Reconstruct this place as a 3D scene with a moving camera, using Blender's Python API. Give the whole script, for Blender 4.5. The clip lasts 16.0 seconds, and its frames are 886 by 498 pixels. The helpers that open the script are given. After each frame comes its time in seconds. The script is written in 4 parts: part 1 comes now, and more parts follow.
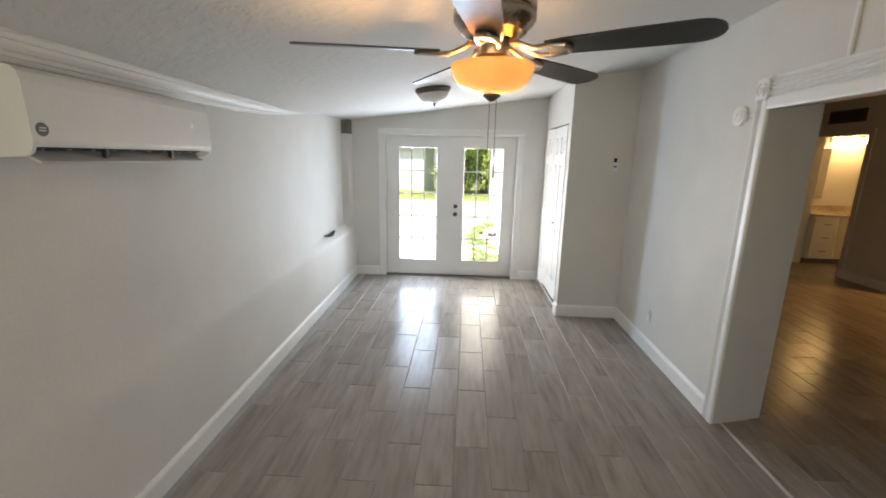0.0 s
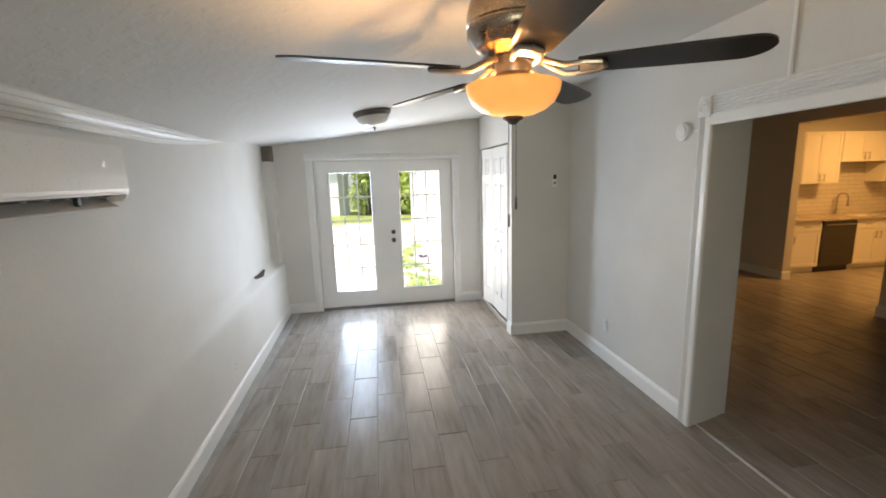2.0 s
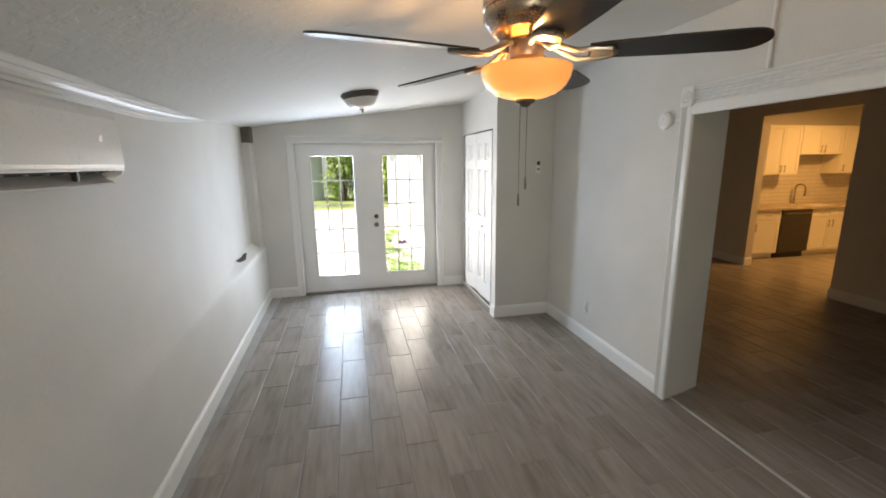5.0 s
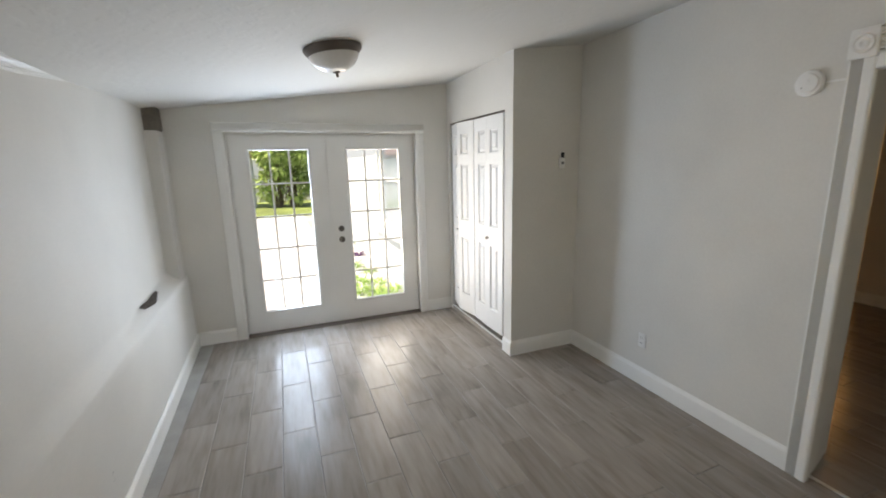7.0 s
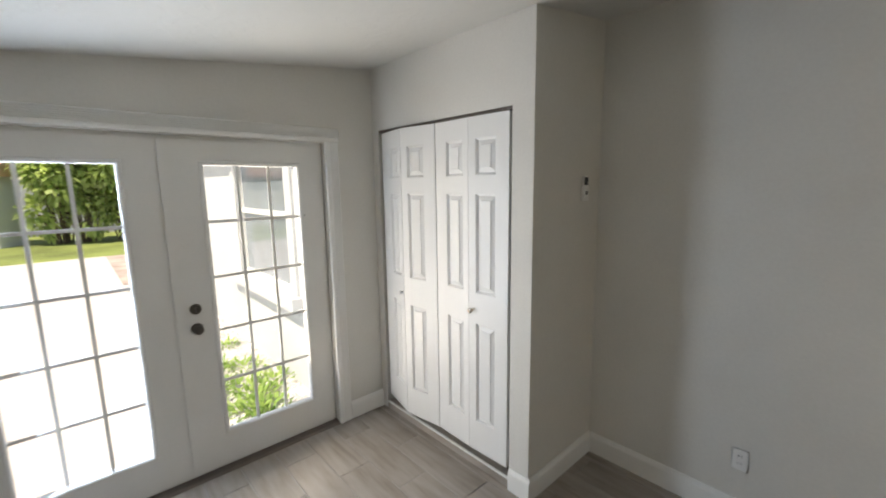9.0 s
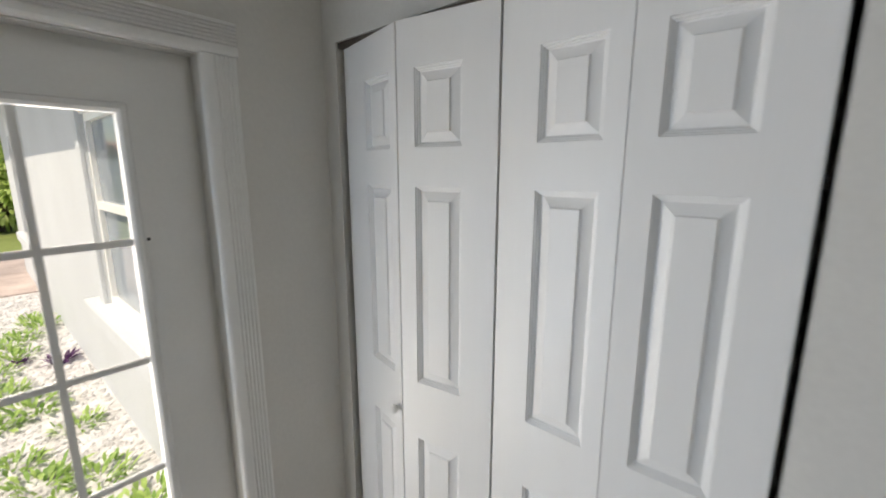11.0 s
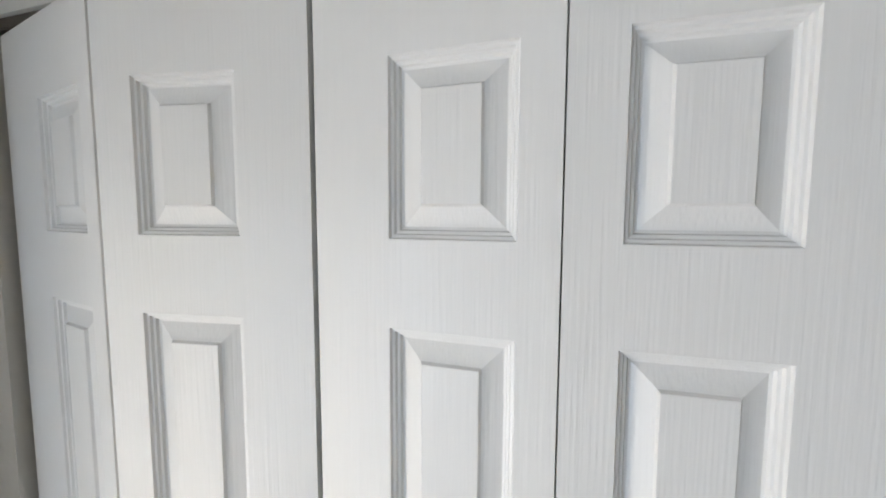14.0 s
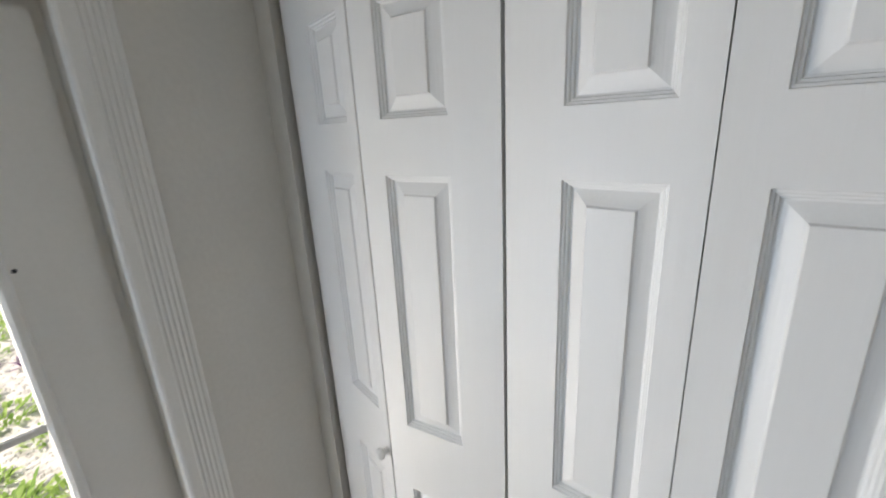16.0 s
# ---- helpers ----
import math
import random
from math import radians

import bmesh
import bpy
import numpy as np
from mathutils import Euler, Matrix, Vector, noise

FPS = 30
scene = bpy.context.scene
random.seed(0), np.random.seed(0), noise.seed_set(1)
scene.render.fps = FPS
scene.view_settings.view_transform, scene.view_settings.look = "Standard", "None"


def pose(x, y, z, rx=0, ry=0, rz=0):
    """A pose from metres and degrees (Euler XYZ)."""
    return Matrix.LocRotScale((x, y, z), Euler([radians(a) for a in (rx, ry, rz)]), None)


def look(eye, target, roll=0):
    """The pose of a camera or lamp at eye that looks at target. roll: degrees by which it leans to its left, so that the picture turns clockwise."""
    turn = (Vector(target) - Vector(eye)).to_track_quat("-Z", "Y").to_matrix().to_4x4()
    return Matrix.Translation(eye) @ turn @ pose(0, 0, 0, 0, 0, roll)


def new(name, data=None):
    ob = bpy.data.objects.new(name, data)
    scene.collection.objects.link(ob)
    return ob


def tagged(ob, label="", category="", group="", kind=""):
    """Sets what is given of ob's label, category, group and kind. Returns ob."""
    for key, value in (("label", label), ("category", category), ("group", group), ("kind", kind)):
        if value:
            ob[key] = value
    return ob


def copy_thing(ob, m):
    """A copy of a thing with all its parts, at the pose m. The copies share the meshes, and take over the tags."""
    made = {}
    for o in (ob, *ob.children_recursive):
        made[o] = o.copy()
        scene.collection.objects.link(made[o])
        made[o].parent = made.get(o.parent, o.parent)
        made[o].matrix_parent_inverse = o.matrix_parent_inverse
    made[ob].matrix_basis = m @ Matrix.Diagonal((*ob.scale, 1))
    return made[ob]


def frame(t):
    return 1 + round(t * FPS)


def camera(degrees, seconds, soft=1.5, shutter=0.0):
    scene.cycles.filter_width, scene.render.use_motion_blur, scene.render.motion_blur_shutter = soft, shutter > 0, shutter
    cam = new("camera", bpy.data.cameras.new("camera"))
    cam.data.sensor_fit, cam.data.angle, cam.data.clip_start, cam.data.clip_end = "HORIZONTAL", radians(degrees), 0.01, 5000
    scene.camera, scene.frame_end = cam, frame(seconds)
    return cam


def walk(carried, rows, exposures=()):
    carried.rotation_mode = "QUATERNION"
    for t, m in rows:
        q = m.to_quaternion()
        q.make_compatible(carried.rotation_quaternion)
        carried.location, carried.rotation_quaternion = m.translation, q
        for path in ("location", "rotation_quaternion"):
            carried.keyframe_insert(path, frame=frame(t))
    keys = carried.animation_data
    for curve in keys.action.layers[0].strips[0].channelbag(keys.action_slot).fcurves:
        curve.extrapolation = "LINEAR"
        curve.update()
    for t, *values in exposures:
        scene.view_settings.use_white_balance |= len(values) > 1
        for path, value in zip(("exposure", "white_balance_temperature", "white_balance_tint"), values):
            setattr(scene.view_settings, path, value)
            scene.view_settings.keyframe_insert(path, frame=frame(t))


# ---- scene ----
# The camera and its walk
cam = camera(94.2, 16.0, 1.8, 0.5)
PATH = [
    (0, (0.141, 0.114, 1.737), (0.033, 2.063, 1.303), 1.2),
    (0.5, (0.066, 0.202, 1.734), (-0.058, 2.154, 1.315), 0.4),
    (1, (-0.015, 0.318, 1.772), (-0.045, 2.289, 1.434), -0.5),
    (1.5, (-0.098, 0.366, 1.776), (0.056, 2.335, 1.459), -1.3),
    (2, (-0.206, 0.366, 1.777), (0.091, 2.313, 1.433), -1.7),
    (2.5, (-0.275, 0.337, 1.769), (0.103, 2.262, 1.38), -1.6),
    (3, (-0.287, 0.295, 1.762), (0.101, 2.209, 1.332), -1.5),
    (3.5, (-0.264, 0.223, 1.763), (0.11, 2.139, 1.33), -1.4),
    (6, (-0.417, 0.732, 1.734), (0.078, 2.629, 1.339), -0.6),
    (6.5, (-0.46, 1.148, 1.705), (0.102, 3.021, 1.284), -0.9),
    (7, (-0.573, 1.628, 1.687), (0.128, 3.458, 1.287), -1.4),
    (7.5, (-0.643, 2.086, 1.714), (0.229, 3.841, 1.313), -1.7),
    (8, (-0.622, 2.532, 1.749), (0.408, 4.21, 1.398), -2.0),
    (8.5, (-0.604, 2.968, 1.745), (0.604, 4.531, 1.435), -1.7),
    (10.8, (0.282, 4.707, 1.715), (1.762, 5.999, 1.34), 0.3),
    (11, (0.358, 4.792, 1.73), (1.849, 6.07, 1.351), 0.0),
    (11.5, (0.563, 4.956, 1.755), (1.994, 6.289, 1.338), -0.1),
    (12, (0.612, 5.062, 1.739), (2.122, 6.282, 1.254), 0.8),
    (12.5, (0.602, 5.137, 1.724), (2.351, 5.971, 1.229), 1.2),
    (13, (0.694, 5.128, 1.754), (2.562, 5.645, 1.261), 0.2),
    (13.5, (0.736, 5.089, 1.779), (2.655, 5.574, 1.49), 0.4),
    (14, (0.767, 5.039, 1.815), (2.668, 5.64, 1.646), 0.2),
    (14.5, (0.721, 5.034, 1.781), (2.598, 5.684, 1.548), 0.0),
    (15, (0.711, 5.008, 1.783), (2.429, 5.96, 1.407), -1.3),
    (15.5, (0.699, 5.008, 1.773), (2.207, 6.233, 1.299), -3.5),
    (16, (0.611, 4.987, 1.768), (2.084, 6.214, 1.2), -3.0),
]
EXPOSURES = [(0, 1.35, 7800, 10), (3.5, 1.27, 7800, 10), (7, 1.01, 7900, 10), (8.5, 0.63, 8180, 10), (10.8, 0.21, 7750, 10), (11.5, -0.02, 7650, 10), (12.2, 0.08, 7650, 10), (13, 0.36, 7650, 10), (14, 0.51, 7700, 10), (15, 0.5, 7650, 10), (15.5, 0.39, 7600, 10), (16, 0.31, 7600, 10)]
walk(cam, [(t, look(e, g, r)) for t, e, g, r in PATH], EXPOSURES)

# World, sun and lamps
SUN_TO = Vector((-0.5, -0.15, 0.85)).normalized()
world = bpy.data.worlds.new("sky")
scene.world = world
world.use_nodes = True
sky = world.node_tree.nodes.new("ShaderNodeTexSky")
sky.sky_type = "NISHITA"
sky.sun_disc = False
sky.sun_elevation = math.asin(SUN_TO.z)
sky.sun_rotation = math.atan2(SUN_TO.x, SUN_TO.y)
back = world.node_tree.nodes["Background"]
back.inputs["Strength"].default_value = 0.15
world.node_tree.links.new(sky.outputs[0], back.inputs["Color"])

sun = new("sun", bpy.data.lights.new("sun", "SUN"))
sun.data.energy, sun.data.angle, sun.data.color = 4.4, radians(0.5), (1.0, 0.95, 0.88)
sun.matrix_world = look((0, 0, 20), Vector((0, 0, 20)) - SUN_TO)


def area_lamp(name, size_x, size_y, watts, colour, m):
    data = bpy.data.lights.new(name, "AREA")
    data.shape, data.size, data.size_y, data.energy, data.color = "RECTANGLE", size_x, size_y, watts, colour
    ob = new(name, data)
    ob.matrix_world = m
    return ob


def point_lamp(name, place, watts, colour, radius):
    data = bpy.data.lights.new(name, "POINT")
    data.energy, data.color, data.shadow_soft_size = watts, colour, radius
    ob = new(name, data)
    ob.location = place
    return ob


# daylight in the French doors' opening, and an added fill at the unseen south end
area_lamp("door_daylight", 0.56, 1.64, 32.0, (0.51, 0.69, 1.0), look((-0.57, 6.2, 1.06), (1.4, 3.0, 1.2)))
area_lamp("door_daylight", 0.56, 1.64, 14.0, (0.95, 0.94, 0.95), look((0.36, 6.2, 1.06), (0.7, 3.0, 2.0)))
area_lamp("south_fill", 1.3, 1.2, 10.0, (1.0, 0.97, 0.95), look((-0.5, -2.16, 1.5), (0.3, 3.0, 0.3)))
AMBER = (1.0, 0.61, 0.31)
point_lamp("fan_bulb", (0.213, 1.62, 1.995), 15.5, AMBER, 0.02)
area_lamp("kitchen_lamp", 0.5, 0.5, 26.4, (1.0, 0.52, 0.17), look((7.6, 5.0, 2.7), (7.6, 5.001, 0)))
point_lamp("vanity_bulbs", (7.05, 8.02, 2.16), 9.24, (1.0, 0.62, 0.26), 0.06)


# Materials
def nodes_of(name):
    m = bpy.data.materials.new(name)
    m.use_nodes = True
    return m, m.node_tree.nodes, m.node_tree.links, m.node_tree.nodes["Principled BSDF"]


def noise_node(N, L, scale, detail, coord, stretch=(1, 1, 1)):
    mp = N.new("ShaderNodeMapping")
    mp.inputs["Scale"].default_value = stretch
    L.new(coord, mp.inputs["Vector"])
    n = N.new("ShaderNodeTexNoise")
    n.inputs["Scale"].default_value, n.inputs["Detail"].default_value = scale, detail
    L.new(mp.outputs[0], n.inputs["Vector"])
    return n


def surface(name, colour, rough=0.6, metal=0.0, vary=0.06, big=1.2, fine=60.0, bump=0.15, depth=0.002, stretch=(1, 1, 1), tone=0.0, spec=0.5, piece=False):
    """A paint, metal or stone: colour with broad and fine variation, relief and uneven gloss."""
    m, N, L, b = nodes_of(name)
    coord = N.new("ShaderNodeTexCoord").outputs["Object"]
    if piece:
        info = N.new("ShaderNodeObjectInfo")
        add = N.new("ShaderNodeVectorMath")
        add.operation = "MULTIPLY_ADD"
        comb = N.new("ShaderNodeCombineXYZ")
        for s in comb.inputs:
            L.new(info.outputs["Random"], s)
        add.inputs[1].default_value = (37, 61, 83)
        L.new(comb.outputs[0], add.inputs[0])
        L.new(coord, add.inputs[2])
        coord = add.outputs[0]
    broad = noise_node(N, L, big, 4, coord, stretch)
    grain = noise_node(N, L, fine, 6, coord, stretch)
    mix = N.new("ShaderNodeMath")
    mix.operation = "MULTIPLY_ADD"
    mix.inputs[1].default_value = 0.4
    L.new(grain.outputs["Fac"], mix.inputs[0])
    half = N.new("ShaderNodeMath")
    half.operation = "MULTIPLY"
    half.inputs[1].default_value = 0.6
    L.new(broad.outputs["Fac"], half.inputs[0])
    L.new(half.outputs[0], mix.inputs[2])
    ramp = N.new("ShaderNodeValToRGB")
    lo = [max(0.0, c * (1 - vary * 2.2)) for c in colour]
    hi = [min(1.0, c * (1 + vary * 1.6)) for c in colour]
    ramp.color_ramp.elements[0].position, ramp.color_ramp.elements[1].position = 0.3, 0.7
    ramp.color_ramp.elements[0].color, ramp.color_ramp.elements[1].color = (*lo, 1), (*hi, 1)
    L.new(mix.outputs[0], ramp.inputs[0])
    out = ramp.outputs[0]
    if tone:
        info = N.new("ShaderNodeObjectInfo")
        hsv = N.new("ShaderNodeHueSaturation")
        rng = N.new("ShaderNodeMapRange")
        rng.inputs["To Min"].default_value, rng.inputs["To Max"].default_value = 1 - tone, 1 + tone
        L.new(info.outputs["Random"], rng.inputs["Value"])
        L.new(rng.outputs[0], hsv.inputs["Value"])
        L.new(out, hsv.inputs["Color"])
        out = hsv.outputs[0]
    L.new(out, b.inputs["Base Color"])
    r = N.new("ShaderNodeMapRange")
    r.inputs["To Min"].default_value, r.inputs["To Max"].default_value = max(0.02, rough - 0.08), min(1, rough + 0.08)
    L.new(grain.outputs["Fac"], r.inputs["Value"])
    L.new(r.outputs[0], b.inputs["Roughness"])
    b.inputs["Metallic"].default_value = metal
    b.inputs["Specular IOR Level"].default_value = spec
    if bump:
        bp = N.new("ShaderNodeBump")
        bp.inputs["Strength"].default_value, bp.inputs["Distance"].default_value = bump, depth
        L.new(mix.outputs[0], bp.inputs["Height"])
        L.new(bp.outputs[0], b.inputs["Normal"])
    return m


def glow(name, colour, strength):
    m, N, L, b = nodes_of(name)
    b.inputs["Base Color"].default_value = (*colour, 1)
    b.inputs["Emission Color"].default_value = (*colour, 1)
    b.inputs["Emission Strength"].default_value = strength
    b.inputs["Roughness"].default_value = 0.35
    return m


def lampshade_glass(name, colour):
    """Milky tinted glass: lets a little of the bulbs' light through and glows with it."""
    m, N, L, b = nodes_of(name)
    coord = N.new("ShaderNodeTexCoord").outputs["Object"]
    cloud = noise_node(N, L, 14, 3, coord)
    b.inputs["Base Color"].default_value = (*[0.5 * c for c in colour], 1)
    b.inputs["Roughness"].default_value = 0.25
    b.inputs["Emission Color"].default_value = (1.0, 0.45, 0.12, 1)
    r = N.new("ShaderNodeMapRange")
    r.inputs["To Min"].default_value, r.inputs["To Max"].default_value = 0.1, 0.13
    L.new(cloud.outputs["Fac"], r.inputs["Value"])
    L.new(r.outputs[0], b.inputs["Emission Strength"])
    tr = N.new("ShaderNodeBsdfTranslucent")
    tr.inputs["Color"].default_value = (0.13, 0.12, 0.1, 1)
    mix = N.new("ShaderNodeAddShader")
    L.new(b.outputs[0], mix.inputs[0])
    L.new(tr.outputs[0], mix.inputs[1])
    L.new(mix.outputs[0], N["Material Output"].inputs["Surface"])
    return m


def glass_material(name, tint=(1, 1, 1)):
    m, N, L, b = nodes_of(name)
    g = N.new("ShaderNodeBsdfGlossy")
    g.inputs["Roughness"].default_value = 0.02
    t = N.new("ShaderNodeBsdfTransparent")
    t.inputs["Color"].default_value = (*tint, 1)
    f = N.new("ShaderNodeFresnel")
    f.inputs["IOR"].default_value = 1.1
    x = N.new("ShaderNodeMixShader")
    L.new(f.outputs[0], x.inputs[0])
    L.new(t.outputs[0], x.inputs[1])
    L.new(g.outputs[0], x.inputs[2])
    L.new(x.outputs[0], N["Material Output"].inputs["Surface"])
    return m


def tile_material(name, base, rough):
    """Grey wood-look porcelain: long streaks, pale and dark bands, faint ridges."""
    m, N, L, b = nodes_of(name)
    tc, info = N.new("ShaderNodeTexCoord"), N.new("ShaderNodeObjectInfo")
    geo = N.new("ShaderNodeNewGeometry")
    both = N.new("ShaderNodeMath")
    both.operation = "ADD"
    L.new(info.outputs["Random"], both.inputs[0])
    L.new(geo.outputs["Random Per Island"], both.inputs[1])
    comb = N.new("ShaderNodeCombineXYZ")
    for s in comb.inputs:
        L.new(both.outputs[0], s)
    shift = N.new("ShaderNodeVectorMath")
    shift.operation = "MULTIPLY_ADD"
    shift.inputs[1].default_value = (31, 47, 11)
    L.new(comb.outputs[0], shift.inputs[0])
    L.new(tc.outputs["Object"], shift.inputs[2])
    streak = noise_node(N, L, 9, 5, shift.outputs[0], (3.2, 0.35, 1))
    bands = noise_node(N, L, 3.0, 3, shift.outputs[0], (2.6, 0.7, 1))
    fine = noise_node(N, L, 60, 4, shift.outputs[0], (4.0, 0.12, 1))
    ramp = N.new("ShaderNodeValToRGB")
    e = ramp.color_ramp.elements
    e[0].position, e[0].color = 0.25, (base[0] * 0.6, base[1] * 0.58, base[2] * 0.57, 1)
    e[1].position, e[1].color = 0.78, (base[0] * 1.3, base[1] * 1.31, base[2] * 1.33, 1)
    mid = e.new(0.5)
    mid.color = (*base, 1)
    a = N.new("ShaderNodeMath")
    a.operation = "MULTIPLY_ADD"
    a.inputs[1].default_value = 0.5
    L.new(streak.outputs["Fac"], a.inputs[0])
    h = N.new("ShaderNodeMath")
    h.operation = "MULTIPLY"
    h.inputs[1].default_value = 0.5
    L.new(bands.outputs["Fac"], h.inputs[0])
    L.new(h.outputs[0], a.inputs[2])
    L.new(a.outputs[0], ramp.inputs[0])
    hsv = N.new("ShaderNodeHueSaturation")
    rng = N.new("ShaderNodeMapRange")
    rng.inputs["From Max"].default_value = 2.0
    rng.inputs["To Min"].default_value, rng.inputs["To Max"].default_value = 0.84, 1.16
    L.new(both.outputs[0], rng.inputs["Value"])
    L.new(rng.outputs[0], hsv.inputs["Value"])
    L.new(ramp.outputs[0], hsv.inputs["Color"])
    L.new(hsv.outputs[0], b.inputs["Base Color"])
    rr = N.new("ShaderNodeMapRange")
    rr.inputs["To Min"].default_value, rr.inputs["To Max"].default_value = rough - 0.05, rough + 0.1
    L.new(fine.outputs["Fac"], rr.inputs["Value"])
    L.new(rr.outputs[0], b.inputs["Roughness"])
    b.inputs["Specular IOR Level"].default_value = 0.1
    bp = N.new("ShaderNodeBump")
    bp.inputs["Strength"].default_value, bp.inputs["Distance"].default_value = 0.5, 0.001
    L.new(fine.outputs["Fac"], bp.inputs["Height"])
    L.new(bp.outputs[0], b.inputs["Normal"])
    return m


def knockdown(name, colour):
    """Ceiling plaster with flattened splatter."""
    m, N, L, b = nodes_of(name)
    coord = N.new("ShaderNodeTexCoord").outputs["Object"]
    big = noise_node(N, L, 16, 5, coord)
    patch = noise_node(N, L, 1.1, 3, coord)
    ramp = N.new("ShaderNodeValToRGB")
    ramp.color_ramp.elements[0].position, ramp.color_ramp.elements[1].position = 0.47, 0.56
    L.new(big.outputs["Fac"], ramp.inputs[0])
    mul = N.new("ShaderNodeMath")
    mul.operation = "MULTIPLY"
    L.new(ramp.outputs[0], mul.inputs[0])
    L.new(patch.outputs["Fac"], mul.inputs[1])
    bp = N.new("ShaderNodeBump")
    bp.inputs["Strength"].default_value, bp.inputs["Distance"].default_value = 0.55, 0.0035
    L.new(mul.outputs[0], bp.inputs["Height"])
    L.new(bp.outputs[0], b.inputs["Normal"])
    tint = N.new("ShaderNodeValToRGB")
    tint.color_ramp.elements[0].color = (*[c * 0.93 for c in colour], 1)
    tint.color_ramp.elements[1].color = (*colour, 1)
    L.new(patch.outputs["Fac"], tint.inputs[0])
    L.new(tint.outputs[0], b.inputs["Base Color"])
    b.inputs["Roughness"].default_value = 0.8
    b.inputs["Specular IOR Level"].default_value = 0.25
    return m


def subway(name, colour, grout, width, height):
    m, N, L, b = nodes_of(name)
    tc = N.new("ShaderNodeTexCoord")
    mp = N.new("ShaderNodeMapping")
    mp.inputs["Rotation"].default_value = (radians(90), 0, 0)
    L.new(tc.outputs["Object"], mp.inputs["Vector"])
    br = N.new("ShaderNodeTexBrick")
    br.inputs["Scale"].default_value = 1.0
    br.inputs["Brick Width"].default_value, br.inputs["Row Height"].default_value = width, height
    br.inputs["Mortar Size"].default_value = 0.004
    br.inputs["Color1"].default_value = (*colour, 1)
    br.inputs["Color2"].default_value = (*[c * 0.93 for c in colour], 1)
    br.inputs["Mortar"].default_value = (*grout, 1)
    L.new(mp.outputs[0], br.inputs["Vector"])
    L.new(br.outputs["Color"], b.inputs["Base Color"])
    b.inputs["Roughness"].default_value = 0.2
    return m


def foliage(name, dark, light):
    m, N, L, b = nodes_of(name)
    geo = N.new("ShaderNodeNewGeometry")
    ramp = N.new("ShaderNodeValToRGB")
    ramp.color_ramp.elements[0].color, ramp.color_ramp.elements[1].color = (*dark, 1), (*light, 1)
    L.new(geo.outputs["Random Per Island"], ramp.inputs[0])
    L.new(ramp.outputs[0], b.inputs["Base Color"])
    b.inputs["Roughness"].default_value = 0.5
    tr = N.new("ShaderNodeBsdfTranslucent")
    L.new(ramp.outputs[0], tr.inputs["Color"])
    mix = N.new("ShaderNodeMixShader")
    mix.inputs[0].default_value = 0.5
    L.new(b.outputs[0], mix.inputs[1])
    L.new(tr.outputs[0], mix.inputs[2])
    L.new(mix.outputs[0], N["Material Output"].inputs["Surface"])
    return m


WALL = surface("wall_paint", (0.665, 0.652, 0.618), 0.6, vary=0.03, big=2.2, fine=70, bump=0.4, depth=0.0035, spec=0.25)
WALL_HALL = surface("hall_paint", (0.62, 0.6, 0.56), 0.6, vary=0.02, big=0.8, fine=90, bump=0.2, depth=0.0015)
TRIM = surface("trim_paint", (0.8, 0.8, 0.78), 0.35, vary=0.02, big=3, fine=120, bump=0.08, depth=0.001)
DOORWHITE = surface("door_paint", (0.8, 0.8, 0.79), 0.36, vary=0.008, big=2.2, fine=44, bump=0.7, depth=0.002, stretch=(6, 6, 0.2))
FRENCH = surface("french_door_paint", (0.76, 0.76, 0.74), 0.4, vary=0.02, big=3, fine=110, bump=0.1, depth=0.001)
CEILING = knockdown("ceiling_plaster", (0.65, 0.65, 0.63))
TILE = tile_material("wood_look_tile", (0.318, 0.283, 0.254), 0.2)
GROUT = surface("grout", (0.36, 0.345, 0.325), 0.8, vary=0.1, big=5, fine=150)
PLASTIC = surface("white_plastic", (0.78, 0.78, 0.77), 0.3, vary=0.015, big=4, fine=90, bump=0.0)
SLOT = surface("dark_plastic", (0.02, 0.02, 0.022), 0.5, vary=0.1)
NICKEL = surface("brushed_nickel", (0.42, 0.38, 0.33), 0.3, 0.9, vary=0.06, big=3, fine=130, bump=0.05, stretch=(1, 1, 6))
HOUSING = surface("dark_nickel", (0.36, 0.31, 0.255), 0.26, 0.9, vary=0.08, big=3, fine=130, bump=0.05, stretch=(1, 1, 6))
BLADE = surface("black_blade", (0.012, 0.011, 0.011), 0.42, vary=0.2, big=4, fine=60, bump=0.08)
BRONZE = surface("aged_metal", (0.16, 0.135, 0.12), 0.4, 0.7, vary=0.1, big=6, fine=120, bump=0.05)
FROST = surface("frosted_glass", (0.75, 0.74, 0.72), 0.25, vary=0.03, big=9, fine=60, bump=0.05)
AMBERGLASS = lampshade_glass("amber_glass", (1.0, 0.5, 0.14))
BULB = glow("warm_bulb", (1.0, 0.72, 0.36), 9.0)
GLASS = glass_material("window_glass")
# opaque panes: the sky they reflect is painted into the base colour
WINGGLASS = surface("painted_sky_glass", (0.22, 0.26, 0.3), 0.06, vary=0.1, big=0.7, fine=3, bump=0.0, spec=0.9)
MIRROR = surface("mirror_silver", (0.85, 0.85, 0.85), 0.03, 1.0, vary=0.01, bump=0.0)
BEAMWOOD = surface("raw_beam", (0.17, 0.15, 0.125), 0.85, vary=0.2, big=9, fine=70, bump=0.5)
RUBBLE = surface("broken_plaster", (0.06, 0.045, 0.035), 0.95, vary=0.5, big=30, fine=120, bump=0.8, depth=0.004)
